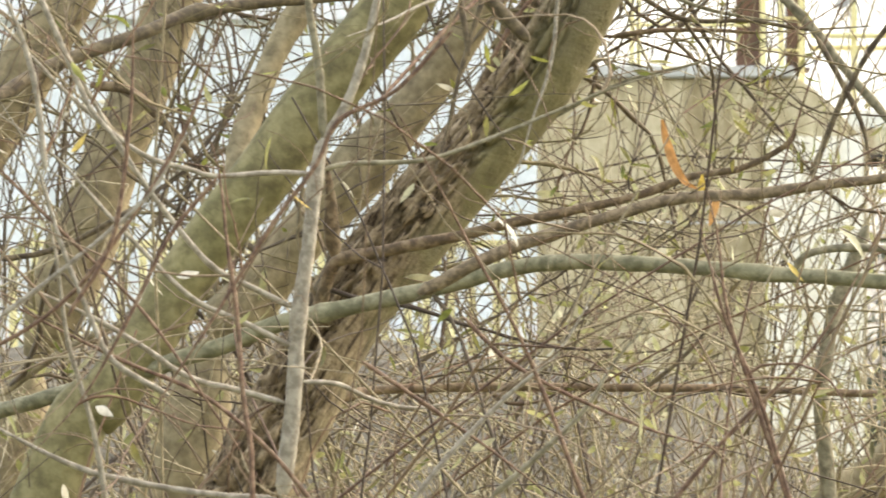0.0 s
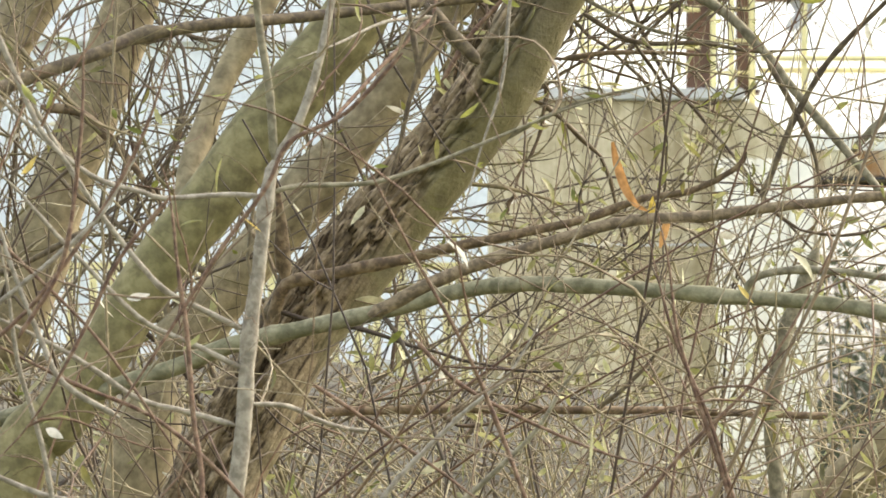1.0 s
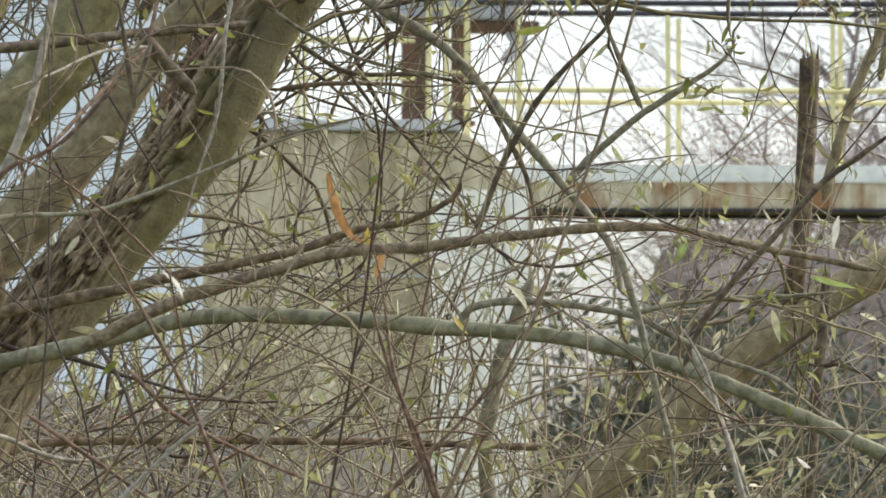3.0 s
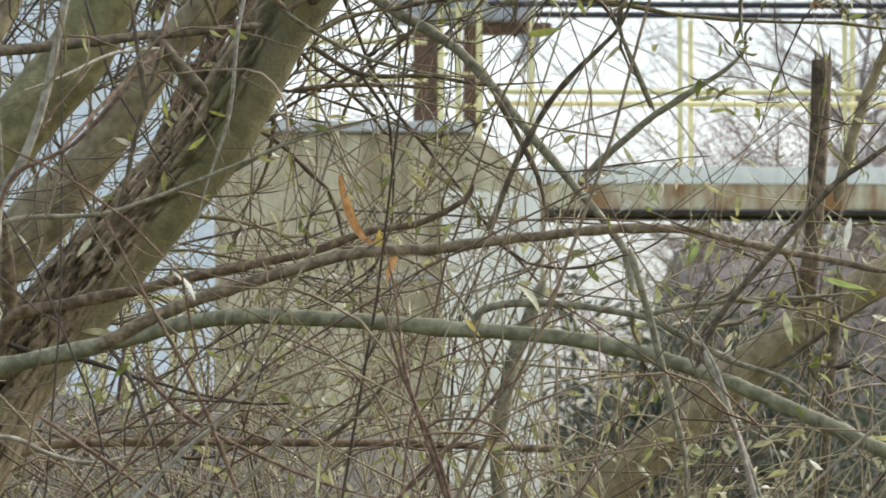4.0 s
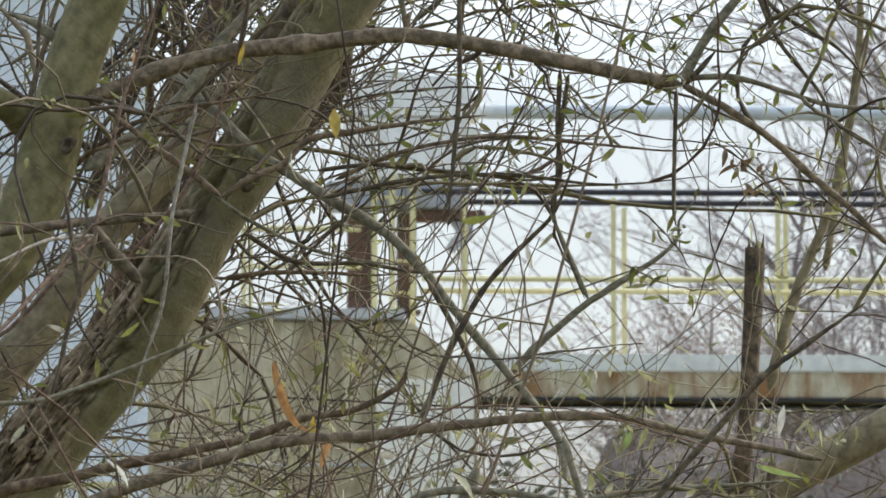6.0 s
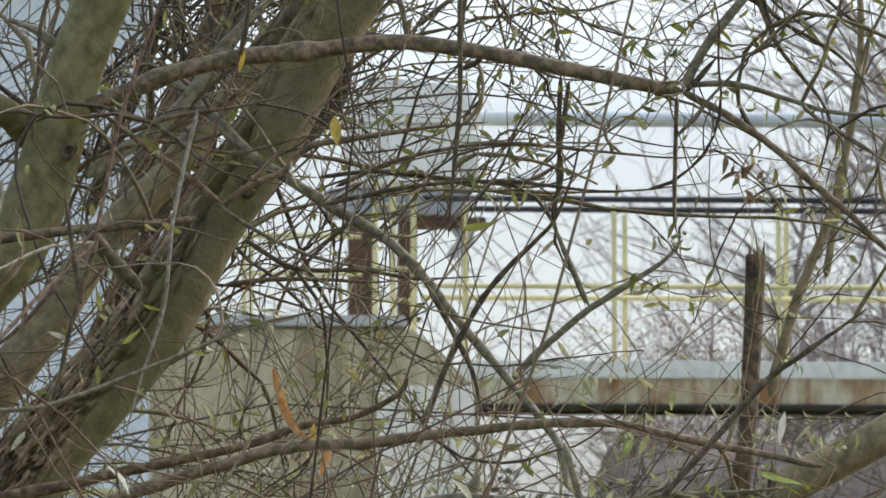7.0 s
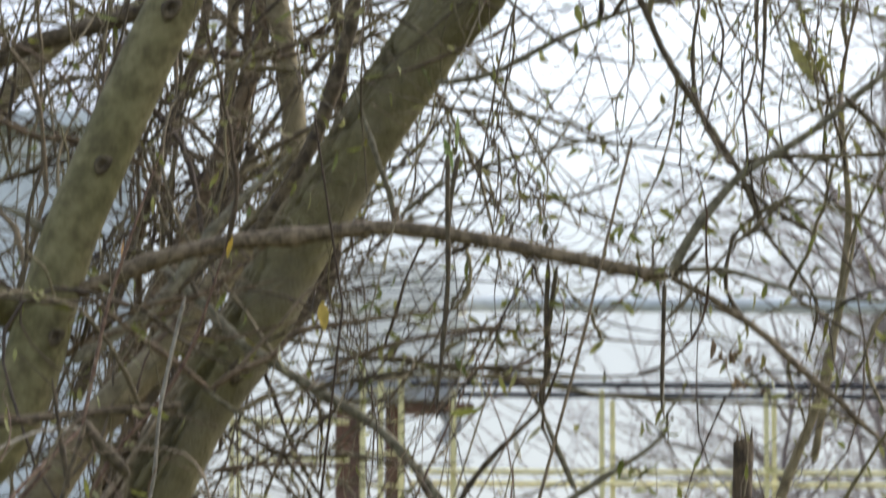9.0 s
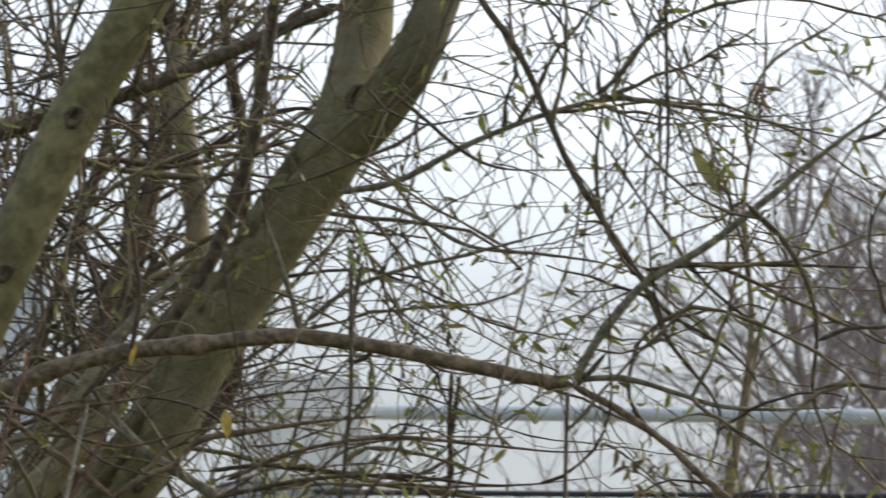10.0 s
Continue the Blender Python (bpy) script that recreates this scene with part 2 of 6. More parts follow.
SOIL = material("winter_grass_and_soil", lambda nt: mixed(nt, ramp(nt, noise_node(nt, 0.7, 6.0), [(0.4, (0, 0, 0)), (0.6, (1, 1, 1))]), (0.13, 0.115, 0.07), (0.12, 0.14, 0.06)), 0.95, bump=(8.0, 0.8, 0.05))
# far bank litter: paler than the near soil, distance haze put into the colour
HAZEDLITTER = material("hazed_leaf_litter", lambda nt: ramp(nt, noise_node(nt, 1.6, 9.0, 0.75), [(0.3, (0.070, 0.057, 0.047)), (0.5, (0.110, 0.090, 0.076)), (0.7, (0.160, 0.134, 0.115))]), 0.95, bump=(3.0, 1.0, 0.15))
BANKSOIL = material("leaf_litter", lambda nt: ramp(nt, noise_node(nt, 2.5, 8.0, 0.7), [(0.3, (0.035, 0.031, 0.02)), (0.5, (0.055, 0.048, 0.03)), (0.7, (0.085, 0.074, 0.047))]), 0.95, bump=(6.0, 1.0, 0.1))


# ---- helpers for building ----
def part(name, data, mat, parent, label=""):
    """One mesh object under a thing or a part; data is a bmesh or a mesh."""
    if isinstance(data, bmesh.types.BMesh):
        me = bpy.data.meshes.new(name)
        data.to_mesh(me)
        data.free()
    else:
        me = data
    if mat and not me.materials:
        me.materials.append(mat)
    ob = new(name, me)
    ob.parent = parent
    if label:
        ob["label"] = label
    return ob


def thing(name, label, category, group="", kind="", at=(0, 0, 0)):
    ob = new(name)
    ob.location = at
    return tagged(ob, label, category, group, kind)


def box(lo, hi, bevel=0.0):
    bm = bmesh.new()
    bmesh.ops.create_cube(bm, size=1.0)
    c = [(a + b) / 2 for a, b in zip(lo, hi)]
    for v in bm.verts:
        v.co = Vector(v.co[i] * (hi[i] - lo[i]) + c[i] for i in range(3))
    if bevel:
        bmesh.ops.bevel(bm, geom=bm.edges[:], offset=bevel, segments=2, affect="EDGES", clamp_overlap=True)
    return bm


def spline(pts, step):
    """A smooth line through the points, cut into even steps."""
    p = np.array(pts, float)
    p = np.vstack([2 * p[0] - p[1], p, 2 * p[-1] - p[-2]])
    out, knots = [], []
    for i in range(1, len(p) - 2):
        n = max(2, int(np.linalg.norm(p[i + 1] - p[i]) / step))
        for k in range(n):
            u = k / n
            a, b, c, d = p[i - 1], p[i], p[i + 1], p[i + 2]
            out.append(0.5 * (2 * b + (c - a) * u + (2 * a - 5 * b + 4 * c - d) * u * u + (3 * b - a - 3 * c + d) * u ** 3))
            knots.append(i - 1 + u)
    out.append(p[-2])
    knots.append(len(pts) - 1.0)
    return np.array(out), np.array(knots)


def cross(a, b):
    """Cross product of one vector or of rows of vectors."""
    out = np.empty(np.broadcast(a, b).shape)
    out[..., 0] = a[..., 1] * b[..., 2] - a[..., 2] * b[..., 1]
    out[..., 1] = a[..., 2] * b[..., 0] - a[..., 0] * b[..., 2]
    out[..., 2] = a[..., 0] * b[..., 1] - a[..., 1] * b[..., 0]
    return out


def frames_along(path):
    tan = np.gradient(path, axis=0)
    tan /= np.linalg.norm(tan, axis=1, keepdims=True) + 1e-9
    side = cross(tan, np.array((0.13, 1.0, 0.21)))
    side /= np.linalg.norm(side, axis=1, keepdims=True) + 1e-9
    return side, cross(tan, side)


def tube_arrays(path, radii, sides, rng=None, lump=0.0):
    """Rings of a tube along a path, closed by a point at either end."""
    s, u = frames_along(path)
    a = np.linspace(0, 2 * math.pi, sides, endpoint=False)
    r = np.repeat(np.asarray(radii)[:, None], sides, 1)
    if rng is not None and lump:
        r = r * (1 + lump * rng.standard_normal(r.shape))
    v = path[:, None, :] + r[..., None] * (np.cos(a)[None, :, None] * s[:, None, :] + np.sin(a)[None, :, None] * u[:, None, :])
    n = len(path)
    i = np.arange(n - 1)[:, None] * sides
    j = np.arange(sides)[None, :]
    k = (j + 1) % sides
    quads = np.stack([i + j, i + k, i + sides + k, i + sides + j], -1).reshape(-1, 4)
    return v.reshape(-1, 3), quads


def mesh_from(name, verts, faces, smooth=True):
    me = bpy.data.meshes.new(name)
    me.from_pydata(verts.tolist() if hasattr(verts, "tolist") else verts, [], faces.tolist() if hasattr(faces, "tolist") else faces)
    if smooth:
        me.polygons.foreach_set("use_smooth", [True] * len(me.polygons))
    me.update()
    return me


def joined(name, pieces, smooth=True):
    """Many small (verts, quads) pieces in one mesh."""
    vs, fs, base = [], [], 0
    for v, f in pieces:
        vs.append(v)
        fs.append(f + base)
        base += len(v)
    return mesh_from(name, np.concatenate(vs), np.concatenate(fs), smooth)


GROWN = {}


def limb(tree, name, mat, pts, r0, r1, density, sides=10):
    """A branch with slight bends, swollen nodes and a tapered end."""
    rng = np.random.default_rng(len(GROWN) * 7 + len(pts))
    path, _ = spline(pts, max(0.012, r0 * 1.2))
    n = len(path)
    wob = np.cumsum(rng.standard_normal((n, 3)), 0)
    wob -= np.linspace(0, 1, n)[:, None] * wob[-1]
    path = path + wob * 0.03 * r0 + rng.standard_normal((n, 3)) * 0.015 * r0
    slim = 0.70 if name == "branch" and r0 > 0.005 else 0.84 if name in ("branch", "bough") else 1.0
    rad = slim * np.linspace(r0, r1, n) * (1 + 0.025 * rng.standard_normal(n))
    for k in rng.integers(2, n - 2, max(1, n // 14)):
        rad[k] *= 1.2
        rad[k - 1] *= 1.08
        rad[k + 1] *= 1.06
    if name == "branch":
        rad = rad * np.interp(np.linspace(0, 1, n), (0, 0.6, 1), (1, 1, 0.3))
    rad[0], rad[-1] = rad[0] * 0.3, rad[-1] * 0.3
    v, q = tube_arrays(path, rad, sides, rng, 0.015)
    ob = part(name, mesh_from(name, v, q), mat, tree)
    GROWN.setdefault(tree.name, []).append((path, rad, density))
    return ob


def trunk(tree, name, mat, pts, radii, rugged, seed=0, sides=64, grow=True):
    """A thick stem with its bark as real relief: plates and fissures on the upper side of the lean, burrs and ring scars."""
    path, knots = spline(pts, 0.007 if rugged > 0.3 else 0.02)
    sides = 120 if rugged > 0.5 and sides > 30 else sides
    rad = np.interp(knots, np.arange(len(radii)), radii)
    s, u = frames_along(path)
    along = np.concatenate([[0], np.cumsum(np.linalg.norm(np.diff(path, axis=0), axis=1))])
    ang = np.linspace(0, 2 * math.pi, sides, endpoint=False)
    verts = []
    for i in range(len(path)):
        seen = path[i][2] > 1.3
        for a in ang:
            ca, sa = math.cos(a), math.sin(a)
            way = ca * s[i] + sa * u[i]
            big = noise.noise((ca * 0.9 + seed, sa * 0.9, along[i] * 3.0)) * 0.06
            fine = noise.noise((ca * 14 + along[i] * 5, sa * 14 + seed, along[i] * 34.0))
            scar = 0.012 * max(0.0, noise.noise((seed + 3.0, ca * 0.6, along[i] * 26.0)) - 0.25)
            relief = 0.0
            if rugged > 0.3 and sides > 30 and seen:
                under = 0.84 * way[0] - 0.54 * way[2]
                old = 0.95 - 1.7 * under - 1.3 * (path[i][2] - 1.95) + 0.9 * noise.noise((ca * 1.5 + seed, sa * 1.5, along[i] * 5.0))
                old = max(0.0, min(1.0, old))
                if old > 0.02:
                    warp = noise.noise((ca * 3, sa * 3 + seed, along[i] * 11.0)) * 0.9
                    near = noise.voronoi((a * rad[i] / 0.0135 + 0.7 * warp + along[i] * 4.0, along[i] / 0.085 + warp * 0.5, seed))[0]
                    edge = min(1.0, (near[1] - near[0]) / (0.22 + 0.1 * fine))
                    relief = old * (0.40 * (edge * edge * (3 - 2 * edge) - 0.93) + 0.05 * fine)
            elif sides <= 30:
                relief = 0.22 * noise.noise((ca * 3.5 + seed, sa * 3.5, along[i] * 5.0))
            r = rad[i] * (1 + big + rugged * relief + 0.012 * fine + scar * 4)
            verts.append(path[i] + r * way)
    _, q = tube_arrays(path, rad, sides)
    ob = part(name, mesh_from(name, np.array(verts), q), mat, tree)
    if grow:
        GROWN.setdefault(tree.name, []).append((path, rad, 1.5))
        STEMS.append(path[::8 if rugged > 0.3 else 4])
    return ob


def shoot_path(rng, start, direction, length, bend, droop, steps=9):
    """A thin shoot: a wandering line that sags or rises as it goes."""
    d = np.array(direction, float)
    d /= np.linalg.norm(d) + 1e-9
    turn = rng.standard_normal(3) * bend
    arc = rng.standard_normal(3) * bend * 0.9
    p, out = np.array(start, float), [np.array(start, float)]
    for k in range(steps):
        turn = 0.55 * turn + rng.standard_normal(3) * bend * 0.55
        d = d + turn + arc + np.array((0, 0, -droop))
        d[1] *= 0.8
        d /= np.linalg.norm(d) + 1e-9
        p = p + d * length / steps
        out.append(p)
    return np.array(out)


def twig_piece(rng, line, r0, r1, sides=4):
    """A thin twig, kinked and swollen at its buds."""
    n = len(line)
    bent = line + rng.standard_normal(line.shape) * r0 * 0.5
    bent[0] = line[0]
    rad = np.linspace(r0, r1, n) * np.where(np.arange(n) % 2 == 1, 1.28, 0.92) * (1 + 0.1 * rng.standard_normal(n))
    return tube_arrays(bent, rad, sides)


def spur(rng, at, r):
    """A short side bud."""
    d = rng.standard_normal(3) + (0.2, 0, 0.4)
    d /= np.linalg.norm(d)
    ln = rng.uniform(0.006, 0.022)
    line = np.array([at, at + d * ln * 0.6, at + (d + (0, 0, 0.3)) * ln])
    return tube_arrays(line, [r * 0.6, r * 0.75, r * 0.2], 3)


def leaf_piece(rng, base, direction, length, width, curl):
    """A narrow willow leaf: a blade folded along its rib, curled towards the tip."""
    d = Vector(direction).normalized()
    side = d.cross(Vector(rng.standard_normal(3))).normalized()
    up = side.cross(d)
    verts = []
    p = Vector(base)
    n = 6
    shape = (0.12, 0.75, 1.0, 0.85, 0.5, 0.05)
    for k in range(n):
        w = width * shape[k] * 0.5
        verts += [p + side * w + up * w * 0.35, p.copy(), p - side * w + up * w * 0.35]
        d = (d + up * curl / n).normalized()
        up = side.cross(d)
        p = p + d * length / (n - 1)
    faces = [(3 * k + j, 3 * k + j + 1, 3 * k + j + 4, 3 * k + j + 3) for k in range(n - 1) for j in (0, 1)]
    return np.array([tuple(v) for v in verts]), np.array(faces)


STEMS = []


def hides_stem(p):
    """Whether a twig at p would cover a thick stem in the camera's view."""
    return any(np.min((line[:, 0] - p[0]) ** 2 + (line[:, 2] - p[2]) ** 2) < 0.0042 and p[1] < line[0, 1] + 0.1 for line in STEMS)


def clothe(tree, seed, twig_material, leaf_material, leaves_per, length=(0.18, 0.75), rise=0.2, rmin=0.0011, rmax=0.0028, leaf_len=(0.025, 0.062), spare=None, scale=1.0, apart=120):
    """Grow thin twigs from the recorded limbs of a tree, with side shoots and a few last leaves."""
    rng = np.random.default_rng(seed)
    twigs, leaves = [], []
    for path, rad, density in GROWN.get(tree.name, []):
        seg = np.linalg.norm(np.diff(path, axis=0), axis=1).sum()
        for _ in range(int(seg * density * scale + rng.random())):
            i = int(rng.integers(1, len(path) - 1))
            tan = path[min(i + 2, len(path) - 1)] - path[max(i - 2, 0)]
            tan /= np.linalg.norm(tan) + 1e-9
            if tan[2] < -0.4:
                tan = -tan
            d = 0.7 * tan + rng.standard_normal(3) * (0.75, 0.45, 0.75) + np.array((0.1, 0, rise))
            ln = rng.uniform(*length) * (0.6 + 0.8 * rng.random())
            r = rmin + (rmax - rmin) * rng.random() ** 2
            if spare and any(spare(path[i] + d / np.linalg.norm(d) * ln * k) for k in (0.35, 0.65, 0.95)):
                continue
            if rng.random() < 0.8 and any(hides_stem(path[i] + d / np.linalg.norm(d) * ln * k) for k in (0.3, 0.6, 0.9)):
                continue
            line = shoot_path(rng, path[i], d, ln, 0.17, rng.uniform(-0.04, 0.09), 11)
            twigs.append(twig_piece(rng, line, r, r * 0.4))
            twigs += [spur(rng, line[int(rng.integers(2, len(line)))], max(r * 0.7, 0.001)) for _ in range(3)]
            for _ in range(int(rng.integers(1, 4))):
                k = int(rng.integers(2, len(line) - 1))
                dd = (line[k] - line[k - 1]) / np.linalg.norm(line[k] - line[k - 1]) + rng.standard_normal(3) * (0.6, 0.4, 0.6)
                sub = shoot_path(rng, line[k], dd, ln * rng.uniform(0.2, 0.55), 0.22, rng.uniform(-0.02, 0.08), 6)
                if spare and spare(sub[-1]):
                    continue
                twigs.append(twig_piece(rng, sub, r * 0.65, r * 0.3, 3))
                if rng.random() < leaves_per:
                    leaves.append(leaf_piece(rng, sub[-1], rng.standard_normal(3) * 0.6 + (0.1, 0, -0.7), rng.uniform(*leaf_len), rng.uniform(0.006, 0.011), rng.uniform(-3, 3)))
            for _ in range(3):
                if rng.random() < leaves_per:
                    k = int(rng.integers(2, len(line)))
                    leaves.append(leaf_piece(rng, line[k], rng.standard_normal(3) * 0.7 + (0.1, 0, -0.6), rng.uniform(*leaf_len), rng.uniform(0.006, 0.011), rng.uniform(-3, 3)))
    grow_parts(tree, twigs, leaves, twig_material, leaf_material, apart)


def grow_parts(tree, twigs, leaves, twig_material, leaf_material, apart):
    """The stoutest twigs and the first leaves stand as parts of their own, the rest is one growth."""
    order = sorted(range(len(twigs)), key=lambda k: -len(twigs[k][0]))
    for k in order[:apart]:
        part("twig", mesh_from("twig", *twigs[k]), twig_material, tree)
    rest = [twigs[k] for k in order[apart:]]
    if rest:
        tagged(part("brushwood", joined("brushwood", rest), twig_material, tree), kind="stuff")
    for k in range(min(apart, len(leaves))):
        part("leaf", mesh_from("leaf", *leaves[k]), leaf_material, tree)
    if leaves[apart:]:
        tagged(part("foliage", joined("foliage", leaves[apart:]), leaf_material, tree, "narrow yellowing willow leaves"), kind="stuff")


# ---- ground ----
def ground_height(x, y):
    return 0.12 * noise.noise((x * 0.11, y * 0.11, 0.3)) - 0.02


def make_ground():
    xs = sorted({*np.linspace(-60, 60, 61), *np.linspace(-2500, 2500, 41)})
    ys = sorted({*np.linspace(-40, 160, 81), *np.linspace(-2500, 2500, 41)})
    verts = [(x, y, ground_height(x, y)) for y in ys for x in xs]
    nx = len(xs)
    faces = [(j * nx + i, j * nx + i + 1, (j + 1) * nx + i + 1, (j + 1) * nx + i) for j in range(len(ys) - 1) for i in range(nx - 1)]
    ob = part("ground", mesh_from("ground", verts, faces), SOIL, None)
    tagged(ob, "rough winter grass and bare soil", "ground", kind="structure")


make_ground()


def bank_rise(x, y):
    """Height of the earth bank beyond the bridge: a steep face, then a long level top."""
    j, i = (y - 66) / 3.0, (x - 0.0835 * y) / 0.7
    face = min(1.0, max(0.0, j / 3.2))
    end = min(1.0, max(0.0, i))
    return face * face * (3 - 2 * face) * end * (3 - 2 * end) * end * min(1.0, max(0.0, 14 - j)) * (5.95 + 0.5 * noise.noise((x * 0.15, y * 0.1, 4)) + 0.3 * noise.noise((x * 0.6, y * 0.5, 1))) - 0.25


def make_bank():
    verts, nx, ny = [], 110, 30
    for j in range(ny):
        for i in range(nx):
            x, y = 5.2 + i * 0.45 + max(0, i - 40) * 0.8, 66 + j * 1.5
            verts.append((x, y, bank_rise(x, y)))
    faces = [(j * nx + i, j * nx + i + 1, (j + 1) * nx + i + 1, (j + 1) * nx + i) for j in range(ny - 1) for i in range(nx - 1)]
    tagged(part("earth_bank", mesh_from("earth_bank", verts, faces), HAZEDLITTER, None), "brown earth bank covered in leaf litter", "bank", kind="structure")


make_bank()


def make_near_bank():
    """A dark low rise of soil and litter behind the thicket."""
    verts, nx, ny = [], 50, 10
    for j in range(ny):
        for i in range(nx):
            x, y = -12 + i * 0.5, 24 + j * 1.4
            side = min(1.0, i / 6, (nx - 1 - i) / 6)
            top = 1.75 + 0.87 * min(1.0, max(0.0, (2.1 - x) / 0.8))
            verts.append((x, y, max(0.0, math.sin(math.pi * j / (ny - 1))) ** 0.5 * side * (top + 0.16 * noise.noise((x * 0.5, y * 0.3, 2)) + 0.12 * noise.noise((x * 1.7, y, 5))) - 0.2))
    faces = [(j * nx + i, j * nx + i + 1, (j + 1) * nx + i + 1, (j + 1) * nx + i) for j in range(ny - 1) for i in range(nx - 1)]
    tagged(part("low_bank", mesh_from("low_bank", verts, faces), BANKSOIL, None), "dark soil bank with leaf litter behind the thicket", "bank", kind="structure")


make_near_bank()


# ---- footbridge ----
DECK, NEAR, FAR = 4.475, 45.0, 45.85


def make_pier():
    pier = thing("bridge_pier", "weathered tan concrete bridge pier with a chamfered shoulder", "bridge pier")
    bm = bmesh.new()
    outline = [(0.74, -0.1), (3.16, -0.1), (3.16, 4.36), (2.98, 4.56), (2.72, 4.80), (2.64, 4.84), (0.74, 4.84)]
    front = [bm.verts.new((x, 44.95, z)) for x, z in outline]
    back = [bm.verts.new((x, 47.3, z)) for x, z in outline]
    bm.faces.new(front)
    bm.faces.new(back[::-1])
    for i in range(len(outline)):
        j = (i + 1) % len(outline)
        bm.faces.new((front[j], front[i], back[i], back[j]))
    bmesh.ops.recalc_face_normals(bm, faces=bm.faces[:])
    bmesh.ops.bevel(bm, geom=bm.edges[:], offset=0.02, segments=2, affect="EDGES")
    part("body", bm, CONCRETE, pier)
    part("capping", box((0.70, 44.9, 4.845), (2.62, 47.35, 4.93), 0.012), CAPSTONE, pier, "pale grey capping slab")
    for x0, x1, y in ((2.40, 2.69, 44.84), (2.693, 2.947, 44.88), (2.95, 3.13, 44.84)):
        part("pilaster", box((x0, y, -0.1), (x1, 44.945, 4.40), 0.012), CREAM, pier, "pale rendered strip down the pier")
    for z in (1.35, 2.55, 3.75):
        part("form_joint", box((0.76, 44.935, z), (2.38, 44.947, z + 0.02)), CAPSTONE, pier)


make_pier()


def make_deck():
    deck = thing("bridge_deck", "steel bridge deck with grey kick plate and rust-stained cream beam", "bridge")
    for y in (NEAR, FAR):
        beam = part("beam", box((3.17, y, 4.275), (46, y + 0.14, DECK - 0.004), 0.01), BEAM, deck, "rust-stained cream steel beam")
        part("kick_plate", box((3.02, y - 0.02, DECK), (46, y + 0.02, DECK + 0.125), 0.006), KICKPLATE, deck, "pale grey painted kick plate")
        part("flange", box((3.17, y - 0.05, 4.252), (46, y + 0.19, 4.272), 0.004), BLACKSTEEL, beam, "blackened bottom flange")
        if y == NEAR:
            for i in range(16):
                x = 4.2 + 1.24 * 2 * i
                part("stiffener", box((x - 0.02, NEAR - 0.045, 4.277), (x + 0.02, NEAR - 0.002, DECK - 0.01), 0.004), BEAM, beam)
    part("walkway", box((3.17, NEAR + 0.145, 4.41), (46, FAR - 0.005, 4.46), 0.004), DULLGREY, deck)


make_deck()


def bar(a, b, r, sides=10):
    path = np.array([np.array(a) + (np.array(b) - np.array(a)) * k for k in np.linspace(0, 1, 3)])
    v, q = tube_arrays(path, [r] * 3, sides)
    return mesh_from("bar", v, q)


def make_railing(y, xs, z0, x0, x1, group, mid=0.56):
    rail = thing("railing", "faded yellow steel railing with a dark handrail", "railing", group)
    for x in xs:
        part("post", box((x - 0.018, y - 0.018, z0), (x + 0.018, y + 0.018, z0 + 1.18), 0.004), YELLOW, rail)
    part("mid_rail", bar((x0, y - 0.035, z0 + mid), (x1, y - 0.035, z0 + mid), 0.021), YELLOW, rail)
    part("handrail", bar((x0, y, z0 + 1.22), (x1, y, z0 + 1.22), 0.024), BLACKSTEEL, rail, "dark steel handrail")


make_railing(NEAR + 0.05, [3.08] + [4.197 + 1.245 * i for i in range(30)], DECK + 0.128, 2.75, 46, "railings of the footbridge")
make_railing(FAR + 0.05, [3.13] + [4.358 + 1.245 * i for i in range(30)], DECK + 0.128, 2.8, 46, "railings of the footbridge", 0.535)


def make_pier_railing():
    rail = thing("railing", "faded yellow railing standing on the concrete pier", "railing", "railings of the footbridge")
    for x in (1.42, 1.47):
        part("post", box((x - 0.018, 45.2, 4.932), (x + 0.018, 45.236, 5.56), 0.004), YELLOW, rail)
    part("top_rail", bar((1.40, 45.2, 5.55), (2.30, 45.2, 5.55), 0.024), YELLOW, rail)
    part("mid_rail", bar((1.40, 45.2, 5.26), (2.30, 45.2, 5.26), 0.016), YELLOW, rail)


make_pier_railing()


